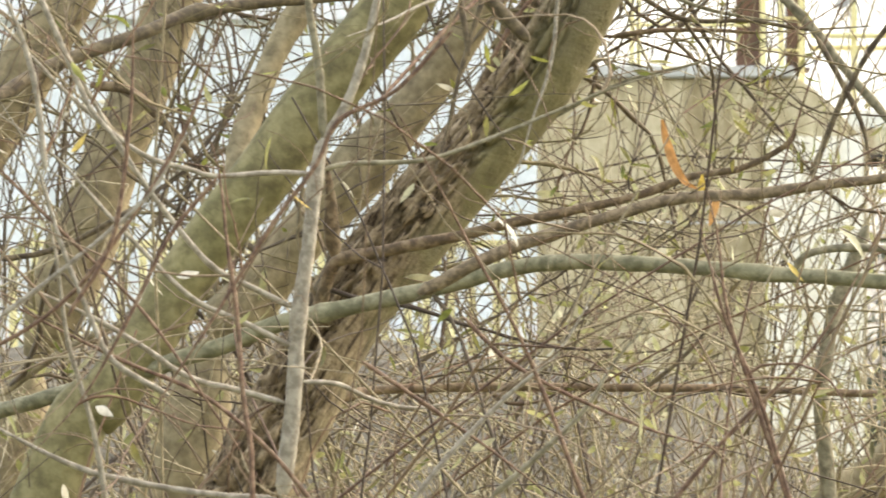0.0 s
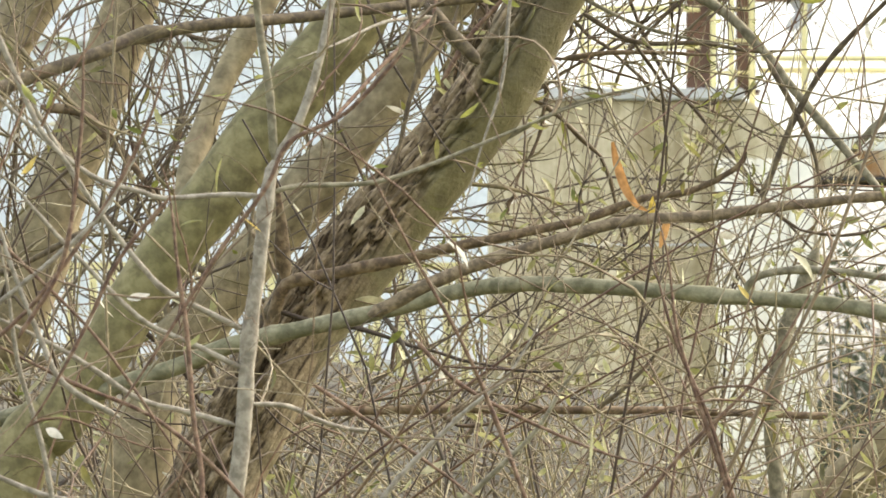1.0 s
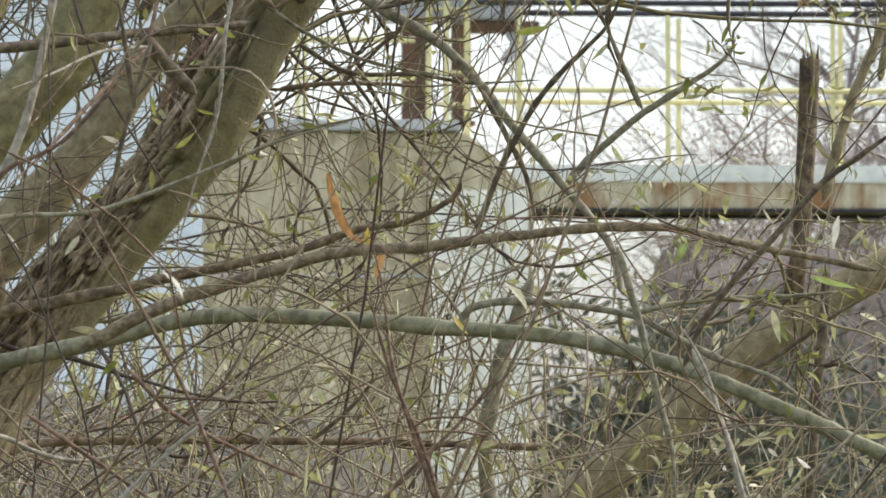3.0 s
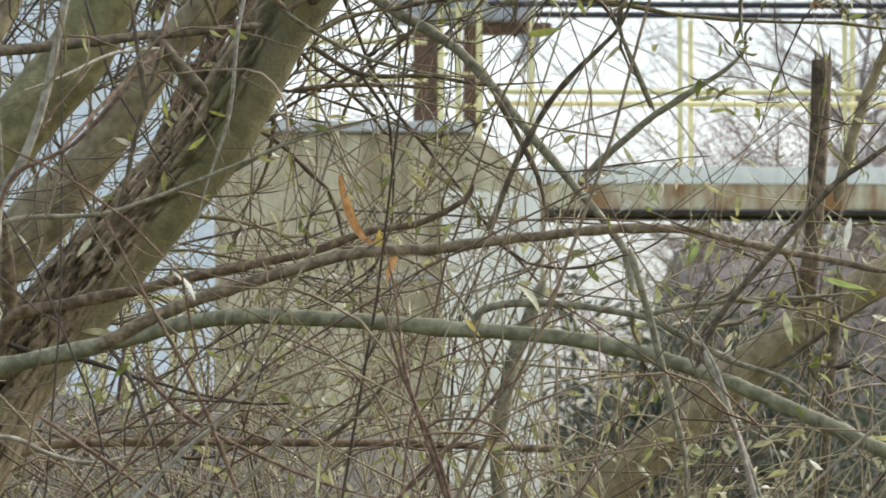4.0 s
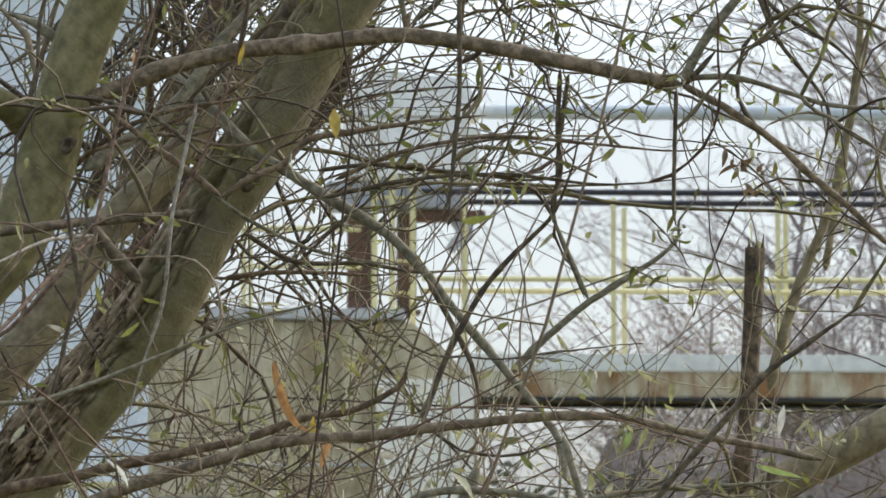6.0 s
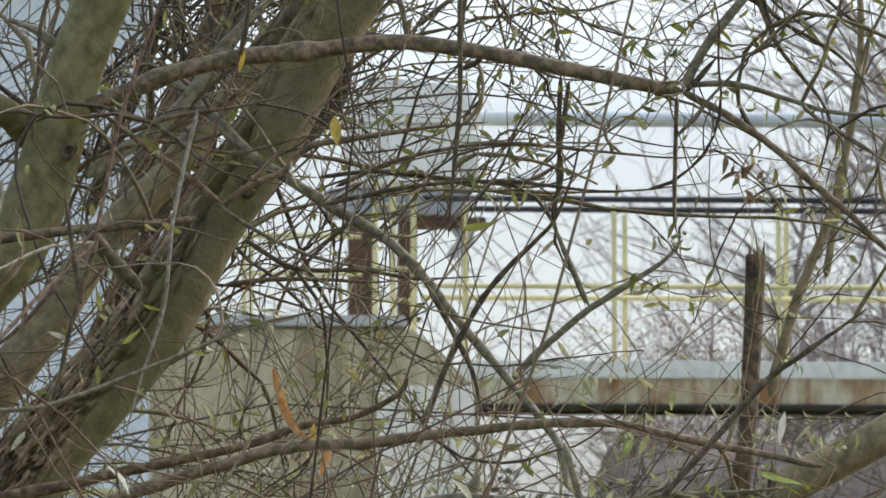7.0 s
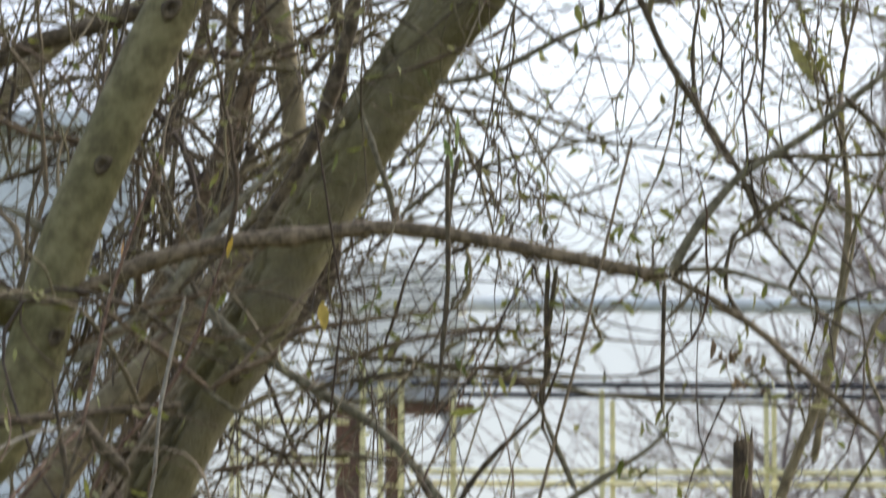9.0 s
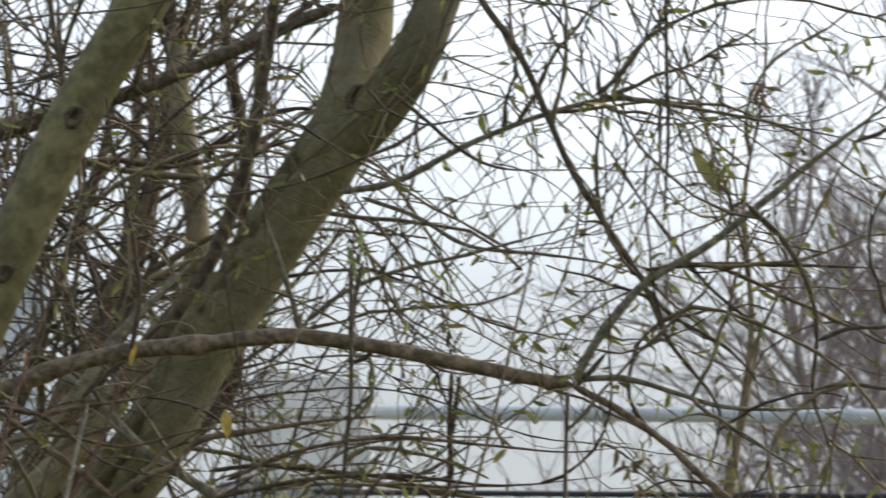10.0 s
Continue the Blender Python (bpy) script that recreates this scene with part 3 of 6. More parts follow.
def make_gantry():
    g = thing("steel_gantry", "rusted steel columns carrying a beige box above the pier", "gantry")
    for x0, x1 in ((2.22, 2.40), (2.60, 2.74)):
        column = part("column", box((x0, 45.5, 4.932), (x1, 45.68, 5.70), 0.01), RUST, g, "rusted brown steel column")
        part("base_plate", box((x0 - 0.03, 45.46, 4.932), (x1 + 0.03, 45.72, 4.96), 0.004), RUST, column)
    part("cross_beam", box((2.72, 45.44, 5.645), (3.26, 45.74, 5.72), 0.01), RUST, g, "rusted cross beam")
    bm = bmesh.new()
    for (x, z) in ((3.17, 5.64), (3.17, 5.52), (3.02, 5.40), (2.96, 5.44), (3.05, 5.56), (3.0, 5.64)):
        bm.verts.new((x, 45.48, z))
    f = bm.faces.new(bm.verts[:])
    ext = bmesh.ops.extrude_face_region(bm, geom=[f])
    bmesh.ops.translate(bm, vec=(0, 0.14, 0), verts=[v for v in ext["geom"] if isinstance(v, bmesh.types.BMVert)])
    bmesh.ops.recalc_face_normals(bm, faces=bm.faces[:])
    part("bracket", bm, DULLGREY, g, "dull grey knee bracket")
    c = thing("equipment_cabinet", "beige-grey steel cabinet on top of the gantry", "cabinet")
    part("lower_casing", box((2.05, 45.38, 5.725), (3.12, 45.85, 5.93), 0.015), DULLGREY, c, "dull grey lower casing")
    casing = part("body", box((2.20, 45.34, 5.934), (3.14, 45.9, 6.42), 0.02), CABINETPAINT, c)
    part("side_panel", box((3.08, 45.32, 5.96), (3.20, 45.92, 6.34), 0.01), KICKPLATE, casing, "pale blue-grey side panel")
    bm = bmesh.new()
    for (x, z) in ((2.16, 6.424), (3.22, 6.424), (3.12, 6.70), (2.34, 6.78)):
        bm.verts.new((x, 45.32, z))
    f = bm.faces.new(bm.verts[:])
    ext = bmesh.ops.extrude_face_region(bm, geom=[f])
    bmesh.ops.translate(bm, vec=(0, 0.6, 0), verts=[v for v in ext["geom"] if isinstance(v, bmesh.types.BMVert)])
    bmesh.ops.recalc_face_normals(bm, faces=bm.faces[:])
    part("hood", bm, CABINETPAINT, c, "pale beige sloping hood")
    lad = thing("ladder", "faded yellow steel ladder fixed beside the gantry columns", "ladder")
    for x in (2.41, 2.545, 2.70):
        part("stringer", box((x - 0.022, 45.3, 4.8), (x + 0.022, 45.33, 5.98), 0.004), YELLOW, lad)
    for k in range(4):
        part("rung", bar((2.41, 45.345, 5.08 + 0.24 * k), (2.70, 45.345, 5.08 + 0.24 * k), 0.012), YELLOW, lad)
    pipe = thing("overhead_pipe", "pale grey steel pipe running level above the footbridge", "pipe")
    tube = part("tube", bar((3.22, 45.6, 6.49), (46, 45.6, 6.49), 0.058, 16), PIPEGREY, pipe)
    for x in (6.9, 15.0, 23.0, 31.0, 39.0):
        part("flange", bar((x - 0.02, 45.6, 6.49), (x + 0.02, 45.6, 6.49), 0.08, 16), PIPEGREY, tube)
    for x in (22.9, 38.9):
        part("hanger_post", box((x, 45.57, 4.47), (x + 0.06, 45.63, 6.43), 0.004), DULLGREY, pipe)


make_gantry()


def make_low_fence():
    slab = tagged(part("landing_slab", box((-6, 46.0, 2.50), (0.73, 47.4, 2.62), 0.01), CAPSTONE, None), "pale concrete landing slab beside the pier", "landing", kind="structure")
    for x in (-5.5, -3.2, -0.9):
        part("slab_pillar", box((x, 46.3, -0.1), (x + 0.3, 47.0, 2.495), 0.01), CONCRETE, slab)
    fence = thing("yellow_fence", "faded yellow upright bar fence on the landing slab", "fence")
    rng = np.random.default_rng(5)
    for i in range(24):
        x = -3.3 + 0.168 * i + rng.uniform(-0.02, 0.02)
        part("bar", box((x - 0.03, 46.1, 2.622), (x + 0.03, 46.15, 3.62), 0.005), YELLOW, fence)
    part("top_rail", box((-3.2, 46.08, 3.625), (0.71, 46.16, 3.68), 0.005), YELLOW, fence)
    part("bottom_rail", box((-3.2, 46.155, 2.74), (0.71, 46.19, 2.79), 0.005), YELLOW, fence)


make_low_fence()


def make_building():
    b = thing("industrial_building", "pale blue clad industrial building with white bands", "building")
    wall = part("wall", box((-30, 60, -0.2), (1.0, 78, 9.745), 0.02), CLADDING, b)
    for z in (3.3, 6.5, 9.5):
        part("band", box((-30, 59.90, z), (1.0, 59.952, z + 0.16), 0.01), WHITETRIM, wall, "white horizontal band")
    part("roof", mesh_from("roof", [(-30.3, 59.6, 9.9), (0.9, 59.6, 9.9), (0.9, 66, 12.4), (-30.3, 66, 12.4), (-30.3, 78.4, 9.9), (0.9, 78.4, 9.9),
         (-30.3, 59.6, 9.75), (0.9, 59.6, 9.75), (0.9, 78.4, 9.75), (-30.3, 78.4, 9.75)],
         [(0, 1, 2, 3), (3, 2, 5, 4), (6, 7, 1, 0), (8, 9, 4, 5), (7, 8, 5, 2, 1), (9, 6, 0, 3, 4), (6, 9, 8, 7)], False), CLADDING, b, "pale blue pitched metal roof")
    for i in range(40):
        x = 0.85 - 0.78 * i
        part("panel_rib", box((x - 0.02, 59.955, -0.2), (x + 0.02, 59.996, 9.7)), CLADDING, wall)


make_building()


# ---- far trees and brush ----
def bare_tree(x, y, h, seed, lean=0.0, z0=0.0, mat=HAZEDTWIG, spread=0.55, group="bare trees beyond the bridge"):
    tree = thing("bare_tree", "leafless tall tree with fine twigs, haze put into their colour", "tree", group, at=(x, y, z0))
    rng = np.random.default_rng(seed)
    n = 8
    path = np.array([(lean * h * (k / n) ** 1.3 + 0.15 * rng.standard_normal() * (k > 0), 0.1 * rng.standard_normal(), h * 0.9 * k / n - 0.2) for k in range(n + 1)])
    path, _ = spline(path, h / 30)
    rad = np.linspace(0.010 * h, 0.002 * h, len(path))
    v, q = tube_arrays(path, rad, 8)
    part("trunk", mesh_from("trunk", v, q), mat, tree)
    pieces = []
    for _ in range(int(15 + 1.2 * h)):
        i = int(len(path) * rng.uniform(0.22, 0.98))
        a = rng.uniform(0, 2 * math.pi)
        d = (math.cos(a) * spread, math.sin(a) * spread, 0.75)
        ln = h * rng.uniform(0.16, 0.36) * (1.15 - 0.6 * i / len(path))
        line = shoot_path(rng, path[i], d, ln, 0.1, -0.02, 8)
        pieces.append(tube_arrays(line, np.linspace(0.0032 * h, 0.0010 * h, len(line)), 4))
        for _ in range(9):
            k = int(rng.integers(2, len(line)))
            d2 = (line[k] - line[k - 1]) / np.linalg.norm(line[k] - line[k - 1]) + rng.standard_normal(3) * 0.5 + (0, 0, 0.2)
            sub = shoot_path(rng, line[k], d2, ln * rng.uniform(0.25, 0.5), 0.12, 0.0, 6)
            pieces.append(tube_arrays(sub, np.linspace(0.0009 * h, 0.0005 * h, len(sub)), 3))
            for _ in range(5):
                k2 = int(rng.integers(1, len(sub)))
                d3 = (sub[k2] - sub[k2 - 1]) / np.linalg.norm(sub[k2] - sub[k2 - 1]) + rng.standard_normal(3) * 0.5
                tip = shoot_path(rng, sub[k2], d3, ln * rng.uniform(0.12, 0.25), 0.12, 0.0, 4)
                pieces.append(tube_arrays(tip, np.linspace(0.0005 * h, 0.0003 * h, len(tip)), 3))
    part("crown", joined("crown", pieces), mat, tree)
    return tree


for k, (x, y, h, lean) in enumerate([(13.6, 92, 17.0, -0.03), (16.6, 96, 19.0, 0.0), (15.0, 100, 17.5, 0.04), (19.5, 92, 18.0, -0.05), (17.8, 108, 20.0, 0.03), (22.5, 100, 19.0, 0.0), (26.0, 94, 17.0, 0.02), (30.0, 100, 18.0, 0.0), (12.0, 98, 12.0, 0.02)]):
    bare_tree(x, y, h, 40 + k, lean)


def brush(name, label, group, x0, x1, y0, y1, h, count, seed, mat, thick, base=None, leafmat=None, leaf=0.0, many=1, low=0.45, single=False):
    """A scrub of thin stems, too many to count, each forked towards its tip."""
    rng = np.random.default_rng(seed)
    twigs, leaves, shoots = [], [], []
    for _ in range(count):
        shoots.append(len(twigs))
        x, y = rng.uniform(x0, x1), rng.uniform(y0, y1)
        z = base(x, y) if base else ground_height(x, y)
        hh = h * rng.uniform(low, 1.0)
        line = shoot_path(rng, (x, y, z - 0.05), (rng.standard_normal() * 0.35, rng.standard_normal() * 0.2, 1), hh * 1.15, 0.17, 0.02, 11)
        stout = thick * rng.uniform(0.6, 1.5)
        twigs.append(tube_arrays(line, np.linspace(stout, stout * 0.4, len(line)), 5))
        for _ in range(5):
            k = int(rng.integers(3, len(line)))
            d = rng.standard_normal(3) * (0.9, 0.5, 0.5) + (0, 0, 0.35)
            sub = shoot_path(rng, line[k], d, hh * rng.uniform(0.1, 0.3), 0.28, 0.03, 7)
            twigs.append(tube_arrays(sub, np.linspace(thick * 0.55, thick * 0.28, len(sub)), 3))
            for q in ((sub[-1], sub[3], sub[5], sub[2])[:many] if leafmat and rng.random() < leaf else ()):
                leaves.append(leaf_piece(rng, q, rng.standard_normal(3) * 0.6 + (0, 0, -0.5), rng.uniform(0.03, 0.06) * thick / 0.003, rng.uniform(0.008, 0.014) * thick / 0.003, rng.uniform(-1.5, 1.5)))
    if single:
        ob = thing(name, label, "shrub", group)
        for first, last in zip(shoots, shoots[1:] + [len(twigs)]):
            shoot = part("shoot", mesh_from("shoot", *twigs[first]), mat, ob)
            for piece in twigs[first + 1:last]:
                part("twig", mesh_from("twig", *piece), mat, shoot)
    else:
        ob = tagged(part(name, joined(name, twigs), mat, None), label, "scrub", group, "stuff")
    if leaves:
        tagged(part("foliage", joined("foliage", leaves), leafmat, ob), kind="stuff")
    return ob


brush("far_wood", "leafless wood on the far side, haze put into its colour", "", 14.0, 44, 104, 124, 16.0, 1700, 8, HAZEDTWIG, 0.019)
brush("far_hedge", "pale leafless hedge far under the bridge, haze in its colour", "", 5.5, 13, 98, 112, 5.6, 300, 9, HEDGETWIG, 0.016)
brush("bank_scrub", "brown leafless scrub covering the earth bank", "", 6.4, 34, 68, 80, 1.25, 2600, 3, FARBRUSH, 0.011, bank_rise)
brush("far_scrub", "brown leafless scrub in front of the bank", "", 5.2, 24, 52, 66, 2.6, 900, 4, FARBRUSH, 0.011)


def evergreen_bush(x, y, h, seed):
    bush = thing("evergreen_bush", "dark green evergreen bush standing under the bridge", "bush", "evergreen bushes", at=(x, y, 0))
    rng = np.random.default_rng(seed)
    stems, leaves = [], []
    for _ in range(26):
        line = shoot_path(rng, (rng.uniform(-0.2, 0.2), rng.uniform(-0.2, 0.2), -0.05), (rng.standard_normal() * 0.4, rng.standard_normal() * 0.4, 1), h * rng.uniform(0.6, 1.0), 0.12, 0.0)
        stems.append(tube_arrays(line, np.linspace(0.025, 0.008, len(line)), 5))
        for _ in range(260):
            k = int(rng.integers(2, len(line)))
            leaves.append(leaf_piece(rng, line[k] + rng.standard_normal(3) * 0.22, rng.standard_normal(3), rng.uniform(0.10, 0.2), 0.06, rng.uniform(-1, 1)))
    part("stem", joined("stem", stems), FARBRUSH, bush)
    tagged(part("foliage", joined("foliage", leaves, False), EVERGREEN, bush), kind="stuff")


evergreen_bush(5.45, 58, 4.4, 1)
evergreen_bush(6.0, 60, 4.6, 2)
evergreen_bush(6.4, 64, 4.4, 4)


def russet_tree(x, y, h, seed):
    t = bare_tree(x, y, h, seed, mat=HAZEDTWIG, spread=0.9)
    t.name = "russet_tree"
    tagged(t, "small tree still holding russet autumn leaves", "tree")
    rng = np.random.default_rng(seed)
    leaves = [leaf_piece(rng, (rng.normal(0, 1.1), rng.normal(0, 1.0), h * rng.uniform(0.70, 0.98)), rng.standard_normal(3), 0.034, 0.020, rng.uniform(-1, 1)) for _ in range(9000)]
    tagged(part("foliage", joined("foliage", leaves, False), RUSSET, t, "russet dry leaves"), kind="stuff")


russet_tree(9.3, 86, 8.2, 71)

# ---- the willows ----
GROUP = "willows on the near bank"
main_tree = thing("willow_tree", "leaning old willow with rugged fissured brown bark", "tree", GROUP)
left_tree = thing("willow_tree", "slender willow with smooth grey-green bark and arching boughs", "tree", GROUP)
rear_tree = thing("willow_tree", "grey many-stemmed willow standing behind the others", "tree", GROUP)
lean_tree = thing("leaning_tree", "low leaning grey-green trunk with a broken dead snag", "tree")
sapling_tree = thing("sapling", "thin grey upright sapling", "sapling")
shoot_tree = thing("willow_shoots", "pale and reddish upright shoots close in front", "shrub")

old_trunk = trunk(main_tree, "trunk", RUGGED, [(-1.0, 10.4, -0.15), (-0.75, 10.4, 0.7), (-0.335, 10.4, 1.631), (-0.257, 10.4, 1.782), (-0.174, 10.4, 1.938), (-0.048, 10.4, 2.099), (0.079, 10.4, 2.246), (0.172, 10.4, 2.358), (0.256, 10.4, 2.511), (0.293, 10.4, 2.57), (0.361, 10.4, 2.669), (0.419, 10.4, 2.778), (0.459, 10.4, 2.847), (0.522, 10.4, 2.95), (0.581, 10.4, 3.045), (0.644, 10.4, 3.14), (0.679, 10.4, 3.196)],
      [0.14, 0.10, 0.0779, 0.0740, 0.0721, 0.0750, 0.0682, 0.0643, 0.0604, 0.0604, 0.0604, 0.0584, 0.0584, 0.0584, 0.0584, 0.0604, 0.0584], 1.0, 1)
trunk(main_tree, "stem", RUGGED, [(0.664, 10.4, 3.165), (0.704, 10.45, 3.279), (0.73, 10.5, 3.399), (0.74, 10.5, 3.52), (0.775, 10.5, 3.725)], [0.0546, 0.0526, 0.0507, 0.0468, 0.0351], 0.6, 2)
trunk(main_tree, "stem", RUGGED, [(0.674, 10.4, 3.171), (0.749, 10.35, 3.249), (0.805, 10.3, 3.331), (0.844, 10.3, 3.426), (0.888, 10.3, 3.536), (0.968, 10.3, 3.728)], [0.0487, 0.0468, 0.0429, 0.0390, 0.0351, 0.0292], 0.6, 3)
slim_trunk = trunk(left_tree, "trunk", MOSSY, [(-1.15, 10.0, -0.15), (-0.95, 10.0, 0.8), (-0.64, 10.0, 1.672), (-0.561, 10.0, 1.784), (-0.489, 10.0, 1.887), (-0.426, 10.0, 1.991), (-0.36, 10.0, 2.084), (-0.295, 10.0, 2.164), (-0.234, 10.0, 2.249), (-0.154, 10.0, 2.348), (-0.065, 10.0, 2.46), (-0.019, 10.0, 2.569), (0.003, 10.0, 2.646), (0.049, 10.0, 2.798), (0.17, 10.0, 3.085), (0.244, 10.0, 3.23), (0.324, 10.0, 3.365), (0.385, 10.0, 3.492), (0.46, 10.0, 3.687)],
      [0.09, 0.07, 0.0525, 0.0487, 0.0468, 0.0468, 0.0487, 0.0506, 0.0525, 0.0525, 0.0534, 0.0506, 0.0487, 0.0468, 0.0450, 0.0431, 0.0422, 0.0403, 0.0337], 0.12, 4)
trunk(lean_tree, "trunk", GREYB, [(-0.6, 12, -0.15), (-0.2, 12, 0.8), (0.676, 12.0, 1.537), (0.845, 12.0, 1.66), (0.969, 12.0, 1.762), (1.105, 12.0, 1.869), (1.241, 12.0, 1.993), (1.389, 12.0, 2.095), (1.491, 12.0, 2.163), (1.719, 12.0, 2.294), (1.926, 12.0, 2.511)],
      [0.08, 0.07, 0.0495, 0.0472, 0.0461, 0.0450, 0.0427, 0.0405, 0.0393, 0.0360, 0.0315], 0.2, 5)
trunk(lean_tree, "snag", DEADWOOD, [(1.36, 12.05, 2.057), (1.37, 11.95, 2.189), (1.38, 11.95, 2.279), (1.391, 11.95, 2.448), (1.398, 11.95, 2.61)], [0.0214, 0.0191, 0.0180, 0.0180, 0.0202], 0.7, 6, 28, False)
for k, (x, z, w) in enumerate(((-0.012, 0.03, 0.007), (0.004, 0.022, 0.006), (0.014, 0.036, 0.006), (0.0, 0.014, 0.008))):
    sx, sy, sz = (1.398, 11.95, 2.604)
    limb(lean_tree, "splinter", DEADWOOD, [(sx + x, sy - 0.006, sz - 0.04), (sx + x, sy - 0.004, sz), (sx + x * 1.2, sy, sz + z)], w, 0.001, 0, 6)
limb(main_tree, "bough", BROWN, [(-0.215, 10.25, 1.933), (-0.2, 10.229, 1.98), (-0.181, 10.208, 2.023), (-0.128, 10.188, 2.034), (-0.061, 10.167, 2.047), (0.044, 10.146, 2.068), (0.11, 10.125, 2.086), (0.205, 10.104, 2.104), (0.327, 10.083, 2.131), (0.412, 10.062, 2.161), (0.496, 10.042, 2.174), (0.57, 10.021, 2.21), (0.587, 10.0, 2.235)], 0.0144, 0.0056, 18)
limb(main_tree, "branch", BROWN, [(-0.182, 10.25, 2.024), (-0.188, 10.233, 2.086), (-0.193, 10.217, 2.153), (-0.2, 10.2, 2.209)], 0.0190, 0.0090, 8)
limb(main_tree, "branch", GREY, [(0.067, 10.2, 2.473), (0.101, 10.25, 2.439), (0.145, 10.3, 2.4)], 0.0096, 0.0096, 3)
limb(main_tree, "bough", GREY, [(0.199, 10.4, 2.786), (0.232, 10.358, 2.742), (0.27, 10.317, 2.704), (0.332, 10.275, 2.637), (0.389, 10.233, 2.594), (0.474, 10.192, 2.537), (0.558, 10.15, 2.481), (0.613, 10.108, 2.421), (0.667, 10.067, 2.346), (0.731, 10.025, 2.263), (0.794, 9.983, 2.185), (0.837, 9.942, 2.118), (0.843, 9.9, 2.05)], 0.0127, 0.0074, 16)
limb(main_tree, "branch", BROWN, [(0.274, 9.9, 2.516), (0.32, 9.9, 2.547), (0.376, 9.9, 2.573), (0.418, 9.9, 2.613), (0.488, 9.9, 2.626), (0.563, 9.9, 2.638), (0.638, 9.9, 2.648), (0.713, 9.9, 2.655)], 0.0083, 0.0056, 14)
limb(main_tree, "branch", BROWN, [(0.274, 9.9, 2.516), (0.218, 9.9, 2.561), (0.153, 9.9, 2.607), (0.087, 9.9, 2.658), (0.022, 9.9, 2.69)], 0.0083, 0.0056, 12)
limb(main_tree, "branch", DARK, [(0.605, 9.9, 2.147), (0.628, 9.9, 2.208), (0.656, 9.9, 2.273), (0.703, 9.9, 2.358), (0.741, 9.9, 2.405), (0.787, 9.9, 2.452), (0.825, 9.9, 2.494), (0.853, 9.9, 2.565), (0.867, 9.9, 2.63)], 0.0074, 0.0056, 14)
limb(main_tree, "branch", DARK, [(0.613, 9.9, 2.384), (0.636, 9.9, 2.342), (0.659, 9.9, 2.3), (0.687, 9.9, 2.244), (0.706, 9.9, 2.16)], 0.0074, 0.0056, 6)
limb(main_tree, "branch", GREY, [(0.747, 9.8, 2.225), (0.798, 9.8, 2.276), (0.863, 9.8, 2.332), (0.928, 9.8, 2.374), (0.993, 9.8, 2.416), (1.021, 9.8, 2.449), (1.021, 9.8, 2.472), (1.049, 9.8, 2.51)], 0.0092, 0.0064, 10)
limb(main_tree, "branch", GREY, [(0.872, 9.8, 2.342), (0.844, 9.8, 2.406), (0.812, 9.8, 2.48), (0.798, 9.8, 2.517)], 0.0055, 0.0046, 3)
limb(main_tree, "branch", GREY, [(0.666, 10.2, 3.072), (0.762, 10.186, 3.089), (0.887, 10.171, 3.152), (1.012, 10.157, 3.201), (1.108, 10.143, 3.225), (1.184, 10.129, 3.226), (1.367, 10.114, 3.195), (1.596, 10.1, 3.145)], 0.0086, 0.0038, 20)
limb(main_tree, "branch", GREY, [(0.705, 10.2, 3.063), (0.8, 10.18, 3.027), (0.886, 10.16, 2.976), (1.01, 10.14, 2.96), (1.124, 10.12, 2.94), (1.237, 10.1, 2.89)], 0.0057, 0.0028, 14)
limb(main_tree, "branch", DARK, [(0.753, 10.2, 3.249), (0.81, 10.175, 3.197), (0.885, 10.15, 3.131), (0.95, 10.125, 3.104), (1.045, 10.1, 3.101)], 0.0057, 0.0028, 12)
limb(main_tree, "branch", GREY, [(0.609, 10.2, 2.847), (0.683, 10.16, 2.899), (0.776, 10.12, 2.931), (0.879, 10.08, 2.951), (1.0, 10.04, 2.981), (1.091, 10.0, 3.0)], 0.0067, 0.0028, 12)
limb(main_tree, "branch", GREY, [(0.599, 10.2, 2.823), (0.589, 10.2, 2.876), (0.57, 10.2, 2.934), (0.54, 10.2, 3.022), (0.521, 10.2, 3.08)], 0.0076, 0.0057, 4)
limb(main_tree, "stem", DARK, [(0.361, 10.6, 2.842), (0.411, 10.6, 2.913), (0.461, 10.6, 2.994), (0.501, 10.6, 3.086), (0.541, 10.6, 3.218), (0.56, 10.6, 3.34), (0.585, 10.6, 3.504), (0.61, 10.6, 3.709)], 0.0140, 0.0095, 8)
limb(left_tree, "bough", GREYGREEN, [(-0.575, 10.0, 1.803), (-0.452, 9.968, 1.847), (-0.358, 9.937, 1.876), (-0.273, 9.905, 1.908), (-0.152, 9.874, 1.937), (-0.022, 9.842, 1.963), (0.107, 9.811, 1.997), (0.198, 9.779, 2.008), (0.316, 9.747, 2.004), (0.443, 9.716, 1.993), (0.559, 9.684, 1.982), (0.629, 9.653, 1.977), (0.704, 9.621, 1.97), (0.774, 9.589, 1.956), (0.852, 9.558, 1.934), (0.921, 9.526, 1.911), (1.017, 9.495, 1.87), (1.103, 9.463, 1.829), (1.177, 9.432, 1.793), (1.291, 9.4, 1.735)], 0.0178, 0.0132, 8)
limb(left_tree, "bough", GREYGREEN, [(-0.556, 10.0, 1.813), (-0.617, 10.067, 1.803), (-0.725, 10.133, 1.776), (-0.806, 10.2, 1.759)], 0.0169, 0.0153, 6)
